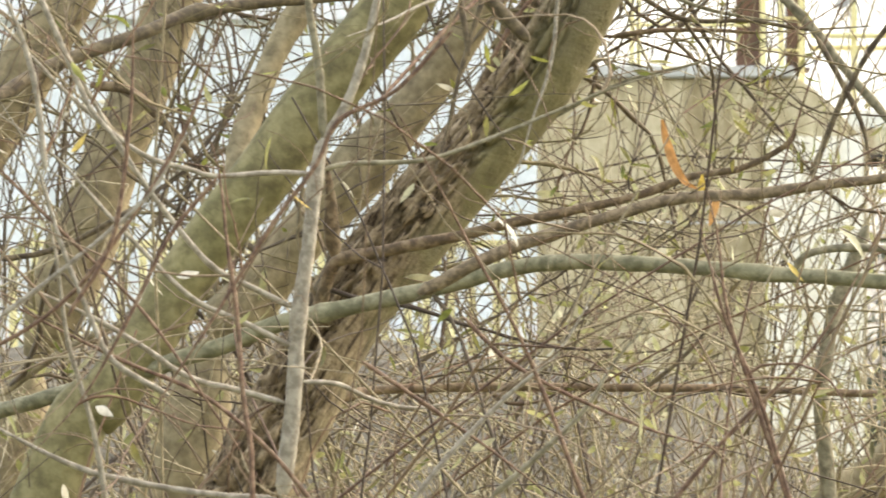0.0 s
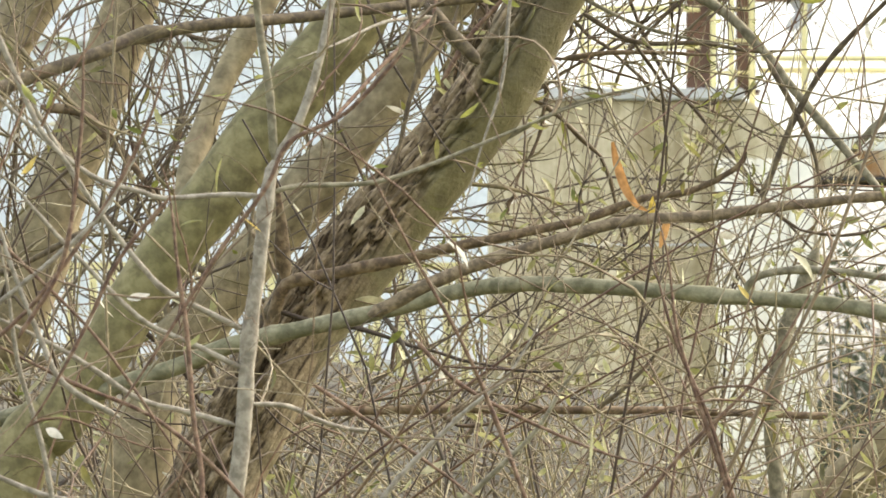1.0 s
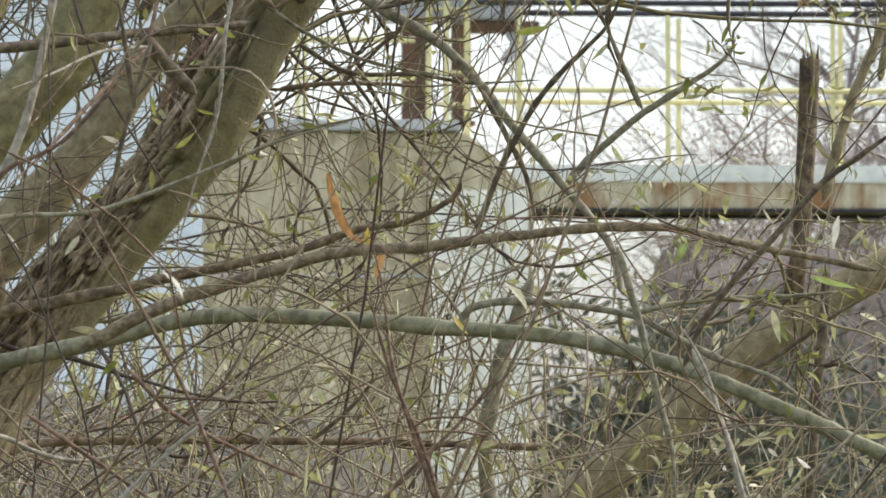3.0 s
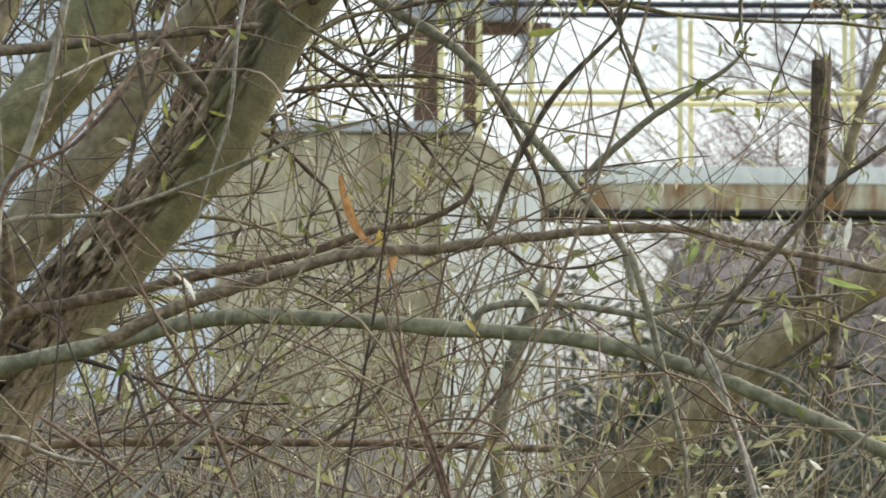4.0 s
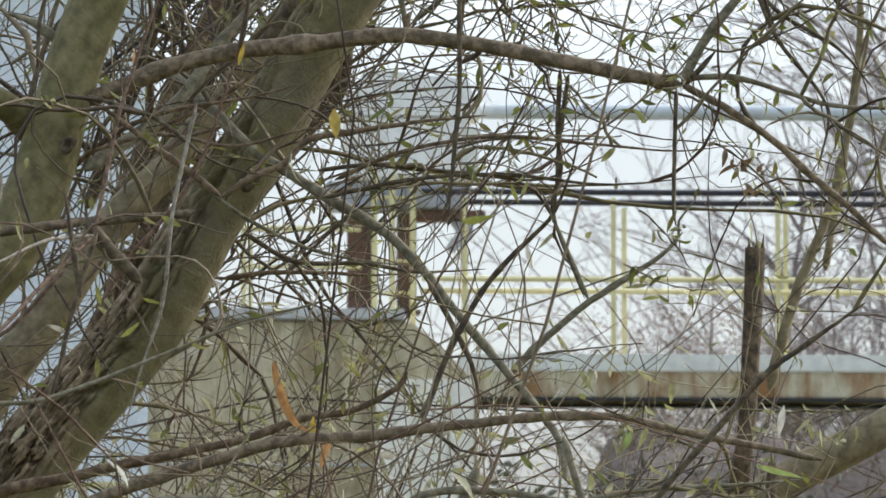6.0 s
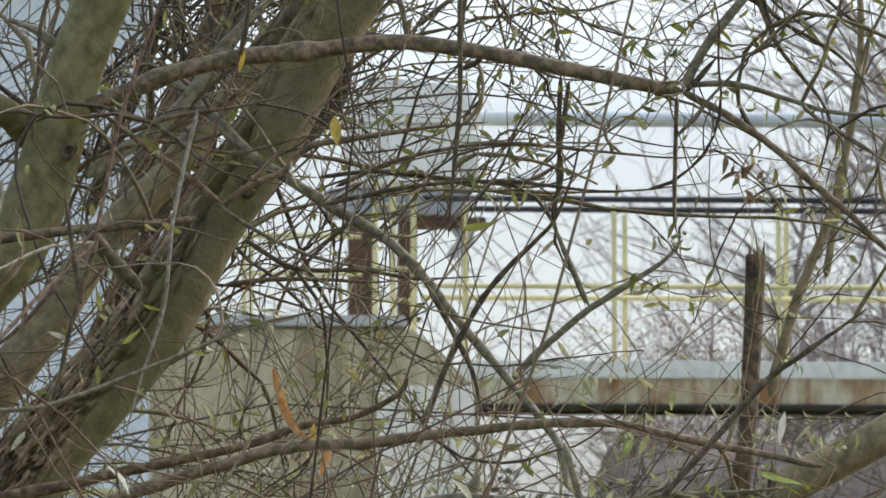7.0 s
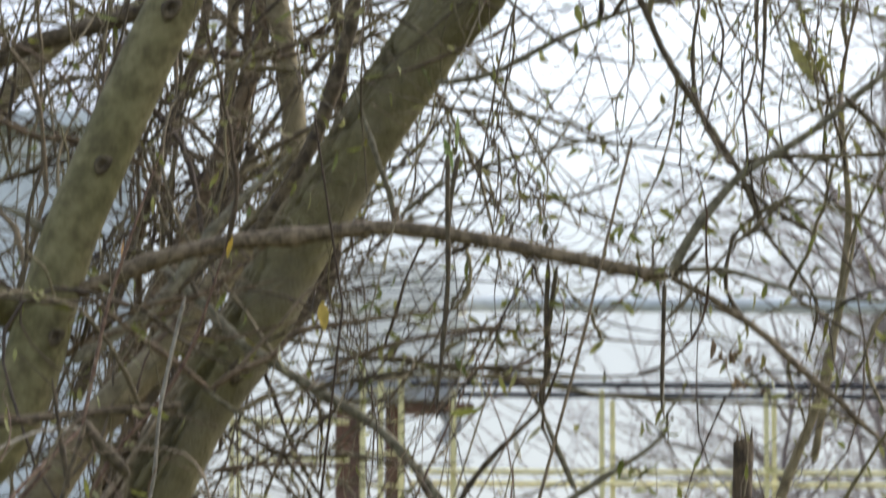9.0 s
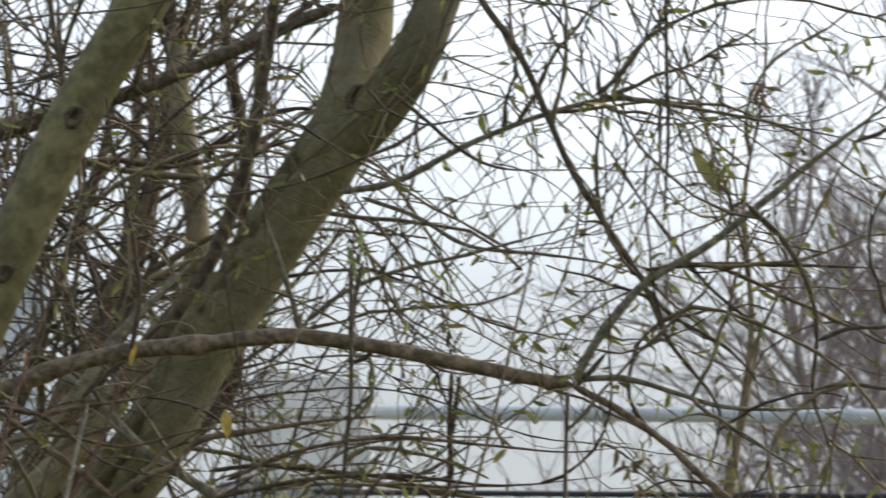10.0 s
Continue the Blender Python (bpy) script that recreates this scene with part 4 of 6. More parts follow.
limb(left_tree, "bough", UMBER, [(-0.04, 9.7, 1.952), (0.005, 9.693, 1.974), (0.06, 9.686, 2.004), (0.16, 9.679, 2.042), (0.287, 9.671, 2.08), (0.377, 9.664, 2.103), (0.495, 9.657, 2.109), (0.603, 9.65, 2.122), (0.71, 9.643, 2.134), (0.778, 9.636, 2.14), (0.895, 9.629, 2.141), (0.986, 9.621, 2.122), (1.048, 9.614, 2.109), (1.12, 9.607, 2.095), (1.229, 9.6, 2.072)], 0.0136, 0.0063, 12)
limb(left_tree, "branch", GREY, [(0.56, 9.6, 1.982), (0.575, 9.589, 2.007), (0.638, 9.578, 2.02), (0.727, 9.567, 2.015), (0.834, 9.556, 1.997), (0.887, 9.544, 1.97), (0.976, 9.533, 1.925), (1.056, 9.522, 1.897), (1.126, 9.511, 1.843), (1.215, 9.5, 1.781)], 0.0090, 0.0062, 10)
limb(left_tree, "branch", GREY, [(0.829, 9.5, 1.997), (0.91, 9.5, 2.016), (0.973, 9.5, 2.022), (1.081, 9.5, 2.027), (1.187, 9.5, 2.036)], 0.0062, 0.0053, 10)
limb(left_tree, "branch", DARK, [(0.9, 9.4, 1.911), (0.927, 9.4, 1.973), (0.963, 9.4, 2.026), (1.043, 9.4, 2.115), (1.114, 9.4, 2.195), (1.175, 9.4, 2.24), (1.275, 9.4, 2.311)], 0.0070, 0.0088, 10)
limb(left_tree, "bough", UMBER, [(0.041, 10.0, 2.684), (0.097, 9.97, 2.703), (0.19, 9.94, 2.738), (0.301, 9.91, 2.761), (0.431, 9.88, 2.771), (0.504, 9.85, 2.777), (0.577, 9.82, 2.777), (0.677, 9.79, 2.762), (0.786, 9.76, 2.738), (0.904, 9.73, 2.71), (1.016, 9.7, 2.686)], 0.0178, 0.0136, 8)
limb(left_tree, "branch", UMBER, [(1.016, 9.7, 2.686), (1.094, 9.7, 2.644), (1.168, 9.7, 2.593), (1.223, 9.7, 2.543), (1.287, 9.7, 2.488), (1.35, 9.7, 2.428), (1.453, 9.7, 2.337)], 0.0091, 0.0073, 12)
limb(left_tree, "branch", GREY, [(1.021, 9.7, 2.696), (1.104, 9.7, 2.699), (1.196, 9.7, 2.672), (1.261, 9.7, 2.654), (1.351, 9.7, 2.65), (1.455, 9.7, 2.655)], 0.0064, 0.0045, 10)
limb(left_tree, "branch", GREY, [(1.016, 9.7, 2.691), (1.058, 9.7, 2.763), (1.132, 9.7, 2.852), (1.235, 9.7, 2.914), (1.31, 9.7, 2.971), (1.413, 9.7, 3.056), (1.534, 9.7, 3.151), (1.602, 9.7, 3.209)], 0.0118, 0.0064, 14)
limb(left_tree, "branch", DARK, [(1.021, 9.7, 2.686), (1.048, 9.7, 2.714), (1.074, 9.7, 2.745)], 0.0073, 0.0055, 4)
limb(left_tree, "branch", DARK, [(0.818, 9.7, 3.395), (0.865, 9.7, 3.32), (0.929, 9.7, 3.228), (0.976, 9.7, 3.125), (1.013, 9.7, 3.042), (1.059, 9.7, 2.968), (1.114, 9.7, 2.884), (1.137, 9.7, 2.848), (1.178, 9.7, 2.755), (1.243, 9.7, 2.672), (1.256, 9.7, 2.626), (1.237, 9.7, 2.548)], 0.0082, 0.0073, 16)
limb(left_tree, "branch", DARK, [(1.133, 9.7, 2.877), (1.235, 9.7, 2.888), (1.374, 9.7, 2.887), (1.531, 9.7, 2.884)], 0.0045, 0.0036, 12)
limb(left_tree, "branch", BROWN, [(0.579, 9.85, 2.779), (0.577, 9.85, 2.809), (0.588, 9.85, 2.823)], 0.0083, 0.0065, 6)
limb(left_tree, "stub", MOSSY, [(-0.024, 10.1, 2.631), (-0.048, 10.033, 2.652), (-0.09, 9.967, 2.676), (-0.145, 9.9, 2.703)], 0.0246, 0.0223, 2)
limb(left_tree, "branch", GREY, [(0.05, 10.0, 2.758), (0.013, 10.0, 2.777), (-0.035, 10.0, 2.814), (-0.091, 10.0, 2.833)], 0.0131, 0.0084, 10)
limb(left_tree, "stem", GREYB, [(-0.347, 10.15, 2.13), (-0.344, 10.2, 2.209), (-0.318, 10.25, 2.289), (-0.283, 10.3, 2.389), (-0.225, 10.35, 2.501), (-0.168, 10.4, 2.622)], 0.0240, 0.0190, 6)
limb(left_tree, "branch", GREY, [(0.051, 10.0, 2.569), (0.098, 10.033, 2.606), (0.165, 10.067, 2.653), (0.222, 10.1, 2.714), (0.289, 10.133, 2.814), (0.357, 10.167, 2.886), (0.416, 10.2, 2.949)], 0.0180, 0.0130, 10)
limb(rear_tree, "stem", GREYB, [(-0.432, 11.4, 1.928), (-0.378, 11.4, 1.981), (-0.304, 11.4, 2.067), (-0.197, 11.4, 2.195), (-0.101, 11.4, 2.313), (-0.004, 11.4, 2.431), (0.081, 11.4, 2.57), (0.199, 11.4, 2.689), (0.317, 11.4, 2.839), (0.457, 11.4, 3.044)], 0.0600, 0.0220, 6)
limb(rear_tree, "stem", GREYB, [(0.477, 11.6, 3.07), (0.482, 11.6, 3.214), (0.465, 11.6, 3.325), (0.448, 11.6, 3.436), (0.437, 11.6, 3.603)], 0.0261, 0.0174, 8)
limb(rear_tree, "stem", DARK, [(0.20, 11.8, 2.45), (0.29, 11.8, 2.605), (0.46, 11.8, 2.828), (0.515, 11.8, 2.985), (0.503, 11.8, 3.097), (0.486, 11.8, 3.232), (0.451, 11.8, 3.457), (0.433, 11.8, 3.684), (0.421, 11.8, 3.82)], 0.0188, 0.0133, 10)
limb(rear_tree, "stem", BROWN, [(0.086, 11.8, 2.603), (0.194, 11.8, 2.826), (0.259, 11.8, 2.96), (0.303, 11.8, 3.05), (0.358, 11.8, 3.185), (0.423, 11.8, 3.366), (0.434, 11.8, 3.514), (0.466, 11.8, 3.662)], 0.0177, 0.0133, 10)
limb(rear_tree, "stem", DARK, [(0.20, 12.0, 2.42), (0.32, 12.0, 2.656), (0.547, 12.0, 2.895), (0.586, 12.0, 3.032), (0.59, 12.0, 3.238), (0.59, 12.0, 3.433), (0.56, 12.0, 3.605), (0.542, 12.0, 3.79)], 0.0157, 0.0101, 10)
limb(rear_tree, "bough", DARK, [(0.731, 11.2, 3.572), (0.603, 11.2, 3.516), (0.486, 11.2, 3.46), (0.359, 11.2, 3.405), (0.221, 11.2, 3.357), (0.095, 11.2, 3.318), (-0.031, 11.2, 3.277), (-0.15, 11.2, 3.215), (-0.3, 11.2, 3.12), (-0.42, 11.3, 2.95)], 0.0136, 0.0240, 10)
limb(rear_tree, "stem", GREYB, [(-0.855, 12.6, 1.915), (-0.749, 12.6, 2.175), (-0.69, 12.6, 2.341), (-0.608, 12.6, 2.542), (-0.537, 12.6, 2.744), (-0.455, 12.6, 2.981)], 0.0685, 0.0519, 8)
limb(rear_tree, "stem", GREYB, [(-1.085, 12.8, 2.184), (-0.99, 12.8, 2.376), (-0.87, 12.8, 2.557), (-0.762, 12.8, 2.738), (-0.631, 12.8, 2.955)], 0.0671, 0.0504, 8)
limb(rear_tree, "stem", GREYB, [(-0.262, 12.8, 3.107), (-0.167, 12.8, 3.277), (-0.061, 12.8, 3.437), (0.059, 12.8, 3.548), (0.204, 12.8, 3.604), (0.3, 12.8, 3.697)], 0.0264, 0.0192, 8)
limb(lean_tree, "stem", DARK, [(1.35, 11.8, 1.626), (1.372, 11.8, 1.737), (1.39, 11.8, 1.937), (1.407, 11.8, 2.093), (1.413, 11.8, 2.182)], 0.0122, 0.0099, 4)
limb(lean_tree, "branch", GREYB, [(1.455, 12.2, 2.34), (1.478, 12.2, 2.433), (1.514, 12.2, 2.548), (1.573, 12.2, 2.688), (1.608, 12.2, 2.804), (1.644, 12.2, 2.967), (1.668, 12.2, 3.107)], 0.0170, 0.0090, 8)
limb(lean_tree, "branch", GREYB, [(1.596, 12.4, 2.602), (1.633, 12.4, 2.838), (1.671, 12.4, 3.098), (1.661, 12.4, 3.336), (1.674, 12.4, 3.503)], 0.0116, 0.0093, 10)
limb(sapling_tree, "stem", GREY, [(0.711, 11.0, 1.505), (0.701, 11.0, 1.659), (0.691, 11.0, 1.813), (0.712, 11.0, 1.957), (0.738, 11.0, 2.03), (0.775, 11.0, 2.123)], 0.0155, 0.0124, 6)
limb(shoot_tree, "stem", PALE, [(-0.199, 7.5, 1.618), (-0.187, 7.5, 1.731), (-0.179, 7.5, 1.844), (-0.168, 7.5, 1.928), (-0.159, 7.5, 2.013), (-0.149, 7.5, 2.066)], 0.0112, 0.0084, 2)
limb(shoot_tree, "stem", GREY, [(-0.149, 7.5, 2.066), (-0.154, 7.5, 2.147), (-0.168, 7.5, 2.238), (-0.175, 7.5, 2.323)], 0.0056, 0.0042, 6)
limb(shoot_tree, "stem", PALE, [(-0.149, 7.5, 2.066), (-0.122, 7.5, 2.104), (-0.098, 7.5, 2.168), (-0.082, 7.5, 2.238), (-0.066, 7.5, 2.323)], 0.0063, 0.0042, 5)
limb(shoot_tree, "branch", PALE, [(-0.161, 7.5, 2.021), (-0.213, 7.486, 2.022), (-0.283, 7.471, 2.017), (-0.311, 7.457, 2.024), (-0.373, 7.443, 2.044), (-0.463, 7.429, 2.117), (-0.532, 7.414, 2.189), (-0.587, 7.4, 2.244)], 0.0042, 0.0028, 6)
limb(shoot_tree, "branch", GREY, [(-0.154, 7.5, 2.025), (-0.116, 7.517, 2.035), (-0.031, 7.533, 2.039), (0.033, 7.55, 2.058), (0.139, 7.567, 2.102), (0.225, 7.583, 2.138), (0.311, 7.6, 2.161)], 0.0042, 0.0021, 8)
limb(shoot_tree, "branch", PALE, [(-0.186, 7.5, 1.854), (-0.248, 7.486, 1.885), (-0.29, 7.471, 1.909), (-0.345, 7.457, 1.975), (-0.394, 7.443, 2.044), (-0.442, 7.429, 2.127), (-0.483, 7.414, 2.203), (-0.503, 7.4, 2.258)], 0.0056, 0.0035, 6)
limb(shoot_tree, "branch", PALE, [(-0.186, 7.5, 1.805), (-0.248, 7.48, 1.836), (-0.317, 7.46, 1.87), (-0.407, 7.44, 1.96), (-0.476, 7.42, 2.036), (-0.558, 7.4, 2.098)], 0.0056, 0.0028, 6)
limb(shoot_tree, "branch", PALE, [(-0.194, 7.5, 1.735), (-0.255, 7.48, 1.752), (-0.317, 7.46, 1.769), (-0.386, 7.44, 1.814), (-0.462, 7.42, 1.855), (-0.558, 7.4, 1.896)], 0.0056, 0.0042, 6)
limb(shoot_tree, "branch", PALE, [(-0.178, 7.5, 1.763), (-0.13, 7.525, 1.76), (-0.088, 7.55, 1.741), (-0.031, 7.575, 1.731), (0.047, 7.6, 1.747)], 0.0042, 0.0028, 6)
limb(shoot_tree, "branch", PALE, [(-0.204, 7.4, 1.617), (-0.28, 7.4, 1.622), (-0.391, 7.4, 1.64), (-0.46, 7.4, 1.66), (-0.543, 7.4, 1.702), (-0.599, 7.4, 1.73)], 0.0062, 0.0049, 6)
limb(shoot_tree, "branch", RED, [(-0.226, 7.2, 1.564), (-0.229, 7.2, 1.672), (-0.239, 7.2, 1.74), (-0.246, 7.2, 1.834), (-0.256, 7.2, 1.908), (-0.267, 7.2, 2.003), (-0.278, 7.2, 2.044)], 0.0040, 0.0034, 4)
limb(shoot_tree, "branch", RED, [(-0.267, 7.2, 2.003), (-0.327, 7.2, 1.929), (-0.374, 7.2, 1.834), (-0.428, 7.2, 1.74), (-0.488, 7.2, 1.672)], 0.0034, 0.0020, 5)
limb(shoot_tree, "branch", RED, [(0.011, 7.2, 2.176), (-0.057, 7.2, 2.104), (-0.124, 7.2, 2.069), (-0.151, 7.2, 2.016), (-0.205, 7.2, 1.942), (-0.273, 7.2, 1.834), (-0.326, 7.2, 1.753), (-0.373, 7.2, 1.672)], 0.0034, 0.0027, 6)
limb(shoot_tree, "branch", RED, [(0.175, 7.3, 1.605), (0.1, 7.275, 1.796), (0.031, 7.25, 1.924), (-0.03, 7.225, 2.038), (-0.064, 7.2, 2.091)], 0.0034, 0.0020, 6)
limb(shoot_tree, "branch", RED, [(-0.448, 7.2, 1.834), (-0.394, 7.2, 1.929), (-0.374, 7.2, 2.077), (-0.371, 7.2, 2.172), (-0.368, 7.2, 2.24)], 0.0034, 0.0027, 6)
limb(shoot_tree, "branch", RED, [(-0.537, 7.3, 2.015), (-0.454, 7.3, 1.933), (-0.358, 7.3, 1.837), (-0.262, 7.3, 1.7), (-0.208, 7.3, 1.619)], 0.0027, 0.0021, 6)
limb(shoot_tree, "branch", RED, [(0.441, 7.6, 1.602), (0.399, 7.6, 1.744), (0.356, 7.6, 1.844), (0.327, 7.6, 1.951), (0.32, 7.6, 2.008)], 0.0036, 0.0021, 6)
limb(shoot_tree, "branch", PALE, [(-0.331, 7.3, 1.741), (-0.399, 7.3, 1.783), (-0.427, 7.3, 1.837), (-0.461, 7.3, 1.919), (-0.496, 7.3, 2.029), (-0.537, 7.3, 2.098)], 0.0048, 0.0027, 6)
limb(shoot_tree, "branch", PALE, [(-0.496, 7.3, 2.242), (-0.462, 7.3, 2.166), (-0.428, 7.3, 2.091), (-0.4, 7.3, 2.057), (-0.359, 7.3, 1.995)], 0.0048, 0.0034, 6)
limb(shoot_tree, "branch", PALE, [(0.87, 8.2, 1.679), (0.839, 8.2, 1.787), (0.809, 8.2, 1.879), (0.77, 8.2, 1.941)], 0.0061, 0.0038, 5)
limb(shoot_tree, "branch", GREY, [(0.066, 8.2, 1.621), (0.135, 8.2, 1.682), (0.197, 8.2, 1.744), (0.235, 8.2, 1.805), (0.289, 8.2, 1.866)], 0.0061, 0.0038, 8)
limb(main_tree, "bough", BROWN, [(-0.242, 10.6, 1.776), (-0.164, 10.65, 1.806), (-0.084, 10.7, 1.817), (0.117, 10.75, 1.823), (0.35, 10.8, 1.823), (0.524, 10.85, 1.822), (0.8, 10.9, 1.814)], 0.0099, 0.0082, 18)
limb(main_tree, "branch", DARK, [(0.353, 10.6, 1.817), (0.413, 10.6, 1.865), (0.465, 10.6, 1.925), (0.453, 10.6, 1.959)], 0.0060, 0.0050, 6)
limb(main_tree, "branch", GREY, [(-0.082, 10.4, 2.075), (0.016, 10.4, 2.162), (0.113, 10.4, 2.231), (0.221, 10.4, 2.299), (0.328, 10.4, 2.348), (0.445, 10.4, 2.378), (0.582, 10.4, 2.427)], 0.0078, 0.0039, 14)
limb(main_tree, "branch", BROWN, [(0.288, 10.3, 2.414), (0.366, 10.3, 2.424), (0.463, 10.3, 2.424), (0.54, 10.3, 2.42), (0.608, 10.3, 2.425)], 0.0068, 0.0039, 14)
limb(main_tree, "branch", GREY, [(0.266, 10.2, 2.55), (0.343, 10.2, 2.498), (0.439, 10.2, 2.455), (0.535, 10.2, 2.436), (0.631, 10.2, 2.427)], 0.0057, 0.0029, 14)
limb(main_tree, "branch", DARK, [(0.318, 10.1, 2.476), (0.403, 10.1, 2.428), (0.517, 10.1, 2.424), (0.613, 10.1, 2.411), (0.727, 10.1, 2.416)], 0.0066, 0.0038, 14)
limb(main_tree, "branch", DARK, [(0.441, 10.1, 2.581), (0.536, 10.1, 2.592), (0.632, 10.1, 2.583), (0.727, 10.1, 2.574), (0.823, 10.1, 2.569), (0.938, 10.1, 2.613)], 0.0057, 0.0038, 14)
limb(rear_tree, "stem", DARK, [(0.064, 12.0, 2.687), (0.174, 12.0, 2.982), (0.25, 12.0, 3.234), (0.317, 12.0, 3.441), (0.338, 12.0, 3.648), (0.36, 12.0, 3.834)], 0.0135, 0.0079, 10)
limb(rear_tree, "stem", BROWN, [(0.213, 12.2, 2.706), (0.337, 12.2, 3.053), (0.404, 12.2, 3.286), (0.414, 12.2, 3.52), (0.404, 12.2, 3.707), (0.412, 12.2, 3.872)], 0.0126, 0.0069, 10)
limb(rear_tree, "stem", DARK, [(0.118, 12.0, 2.472), (0.252, 12.0, 2.789), (0.341, 12.0, 3.063), (0.385, 12.0, 3.292), (0.441, 12.0, 3.476), (0.475, 12.0, 3.591)], 0.0135, 0.0079, 10)
limb(rear_tree, "stem", GREYB, [(0.143, 12.3, 2.656), (0.234, 12.3, 2.865), (0.326, 12.3, 3.076), (0.371, 12.3, 3.31), (0.382, 12.3, 3.499), (0.393, 12.3, 3.664)], 0.0173, 0.0104, 8)
limb(rear_tree, "stem", BROWN, [(-0.036, 12.0, 2.12), (0.063, 12.0, 2.413), (0.186, 12.0, 2.662), (0.264, 12.0, 2.866), (0.365, 12.0, 3.072), (0.421, 12.0, 3.209)], 0.0135, 0.0090, 10)
limb(main_tree, "bough", DARK, [(-0.746, 9.2, 2.206), (-0.682, 9.264, 2.24), (-0.599, 9.327, 2.293), (-0.471, 9.391, 2.346), (-0.385, 9.455, 2.385), (-0.245, 9.518, 2.41), (-0.19, 9.582, 2.42), (-0.11, 9.645, 2.433), (-0.011, 9.709, 2.448), (0.053, 9.773, 2.462), (0.146, 9.836, 2.477), (0.231, 9.9, 2.492)], 0.0146, 0.0083, 12)
limb(shoot_tree, "branch", PALE, [(-0.482, 7.3, 2.015), (-0.496, 7.3, 2.125), (-0.524, 7.3, 2.208), (-0.551, 7.3, 2.263)], 0.0048, 0.0034, 4)
limb(shoot_tree, "branch", PALE, [(-0.404, 7.4, 1.563), (-0.427, 7.375, 1.702), (-0.457, 7.35, 1.811), (-0.473, 7.325, 1.927), (-0.496, 7.3, 2.015)], 0.0055, 0.0034, 5)
limb(shoot_tree, "branch", RED, [(-0.55, 7.3, 1.796), (-0.482, 7.3, 1.837), (-0.42, 7.3, 1.899), (-0.331, 7.3, 2.029), (-0.284, 7.3, 2.139), (-0.263, 7.3, 2.249)], 0.0034, 0.0027, 5)
limb(shoot_tree, "branch", RED, [(-0.155, 7.4, 1.605), (-0.211, 7.4, 1.674), (-0.294, 7.4, 1.743), (-0.391, 7.4, 1.785), (-0.502, 7.4, 1.84), (-0.572, 7.4, 1.882)], 0.0035, 0.0028, 5)
limb(shoot_tree, "branch", PALE, [(-0.044, 7.4, 1.605), (0.011, 7.4, 1.674), (0.08, 7.4, 1.743), (0.143, 7.4, 1.799), (0.191, 7.4, 1.882)], 0.0042, 0.0028, 5)
limb(shoot_tree, "branch", RED, [(0.438, 7.6, 1.605), (0.396, 7.6, 1.733), (0.36, 7.6, 1.847), (0.346, 7.6, 1.947), (0.332, 7.6, 2.011)], 0.0036, 0.0028, 5)
limb(shoot_tree, "branch", RED, [(0.282, 7.6, 1.605), (0.367, 7.6, 1.705), (0.453, 7.6, 1.79), (0.51, 7.6, 1.875), (0.553, 7.6, 1.961)], 0.0036, 0.0021, 5)
limb(shoot_tree, "branch", RED, [(-0.101, 7.5, 1.788), (-0.017, 7.5, 1.731), (0.081, 7.5, 1.661), (0.152, 7.5, 1.605)], 0.0035, 0.0021, 5)
limb(shoot_tree, "branch", RED, [(0.025, 7.5, 1.844), (0.082, 7.5, 1.788), (0.159, 7.5, 1.745), (0.257, 7.5, 1.703), (0.362, 7.5, 1.675)], 0.0035, 0.0021, 5)
limb(shoot_tree, "branch", PALE, [(-0.536, 7.3, 1.837), (-0.454, 7.3, 1.899), (-0.359, 7.3, 1.981), (-0.311, 7.3, 2.057), (-0.249, 7.3, 2.098)], 0.0041, 0.0027, 5)
limb(shoot_tree, "branch", DARK, [(0.033, 7.6, 2.175), (0.022, 7.6, 2.247), (0.011, 7.6, 2.319)], 0.0043, 0.0036, 4)
limb(shoot_tree, "branch", DARK, [(0.054, 7.6, 2.261), (0.022, 7.6, 2.154), (0.004, 7.6, 2.075), (-0.017, 7.6, 2.011)], 0.0043, 0.0028, 5)
limb(main_tree, "branch", DARK, [(0.678, 9.8, 2.898), (0.664, 9.8, 2.805), (0.661, 9.8, 2.693), (0.65, 9.8, 2.581), (0.641, 9.8, 2.489)], 0.0046, 0.0037, 5)
limb(main_tree, "branch", DARK, [(0.84, 9.8, 2.713), (0.826, 9.8, 2.62), (0.821, 9.8, 2.555), (0.817, 9.8, 2.48)], 0.0046, 0.0037, 4)
limb(left_tree, "branch", PALE, [(1.007, 9.7, 2.68), (1.004, 9.7, 2.592), (1.003, 9.7, 2.5), (1.006, 9.7, 2.45)], 0.0045, 0.0036, 3)
limb(left_tree, "branch", DARK, [(-0.002, 9.8, 2.874), (-0.025, 9.8, 2.8), (-0.029, 9.8, 2.716), (-0.035, 9.8, 2.656)], 0.0046, 0.0037, 4)
limb(left_tree, "branch", DARK, [(1.287, 9.6, 2.975), (1.351, 9.6, 2.911), (1.392, 9.6, 2.828), (1.401, 9.6, 2.755), (1.395, 9.6, 2.663), (1.422, 9.6, 2.571), (1.417, 9.6, 2.48)], 0.0063, 0.0045, 8)
limb(left_tree, "branch", DARK, [(1.399, 9.6, 2.75), (1.452, 9.6, 2.772), (1.514, 9.6, 2.776), (1.59, 9.6, 2.793)], 0.0054, 0.0036, 8)
limb(left_tree, "branch", DARK, [(1.397, 9.6, 2.672), (1.451, 9.6, 2.682), (1.513, 9.6, 2.675), (1.589, 9.6, 2.665)], 0.0054, 0.0036, 8)
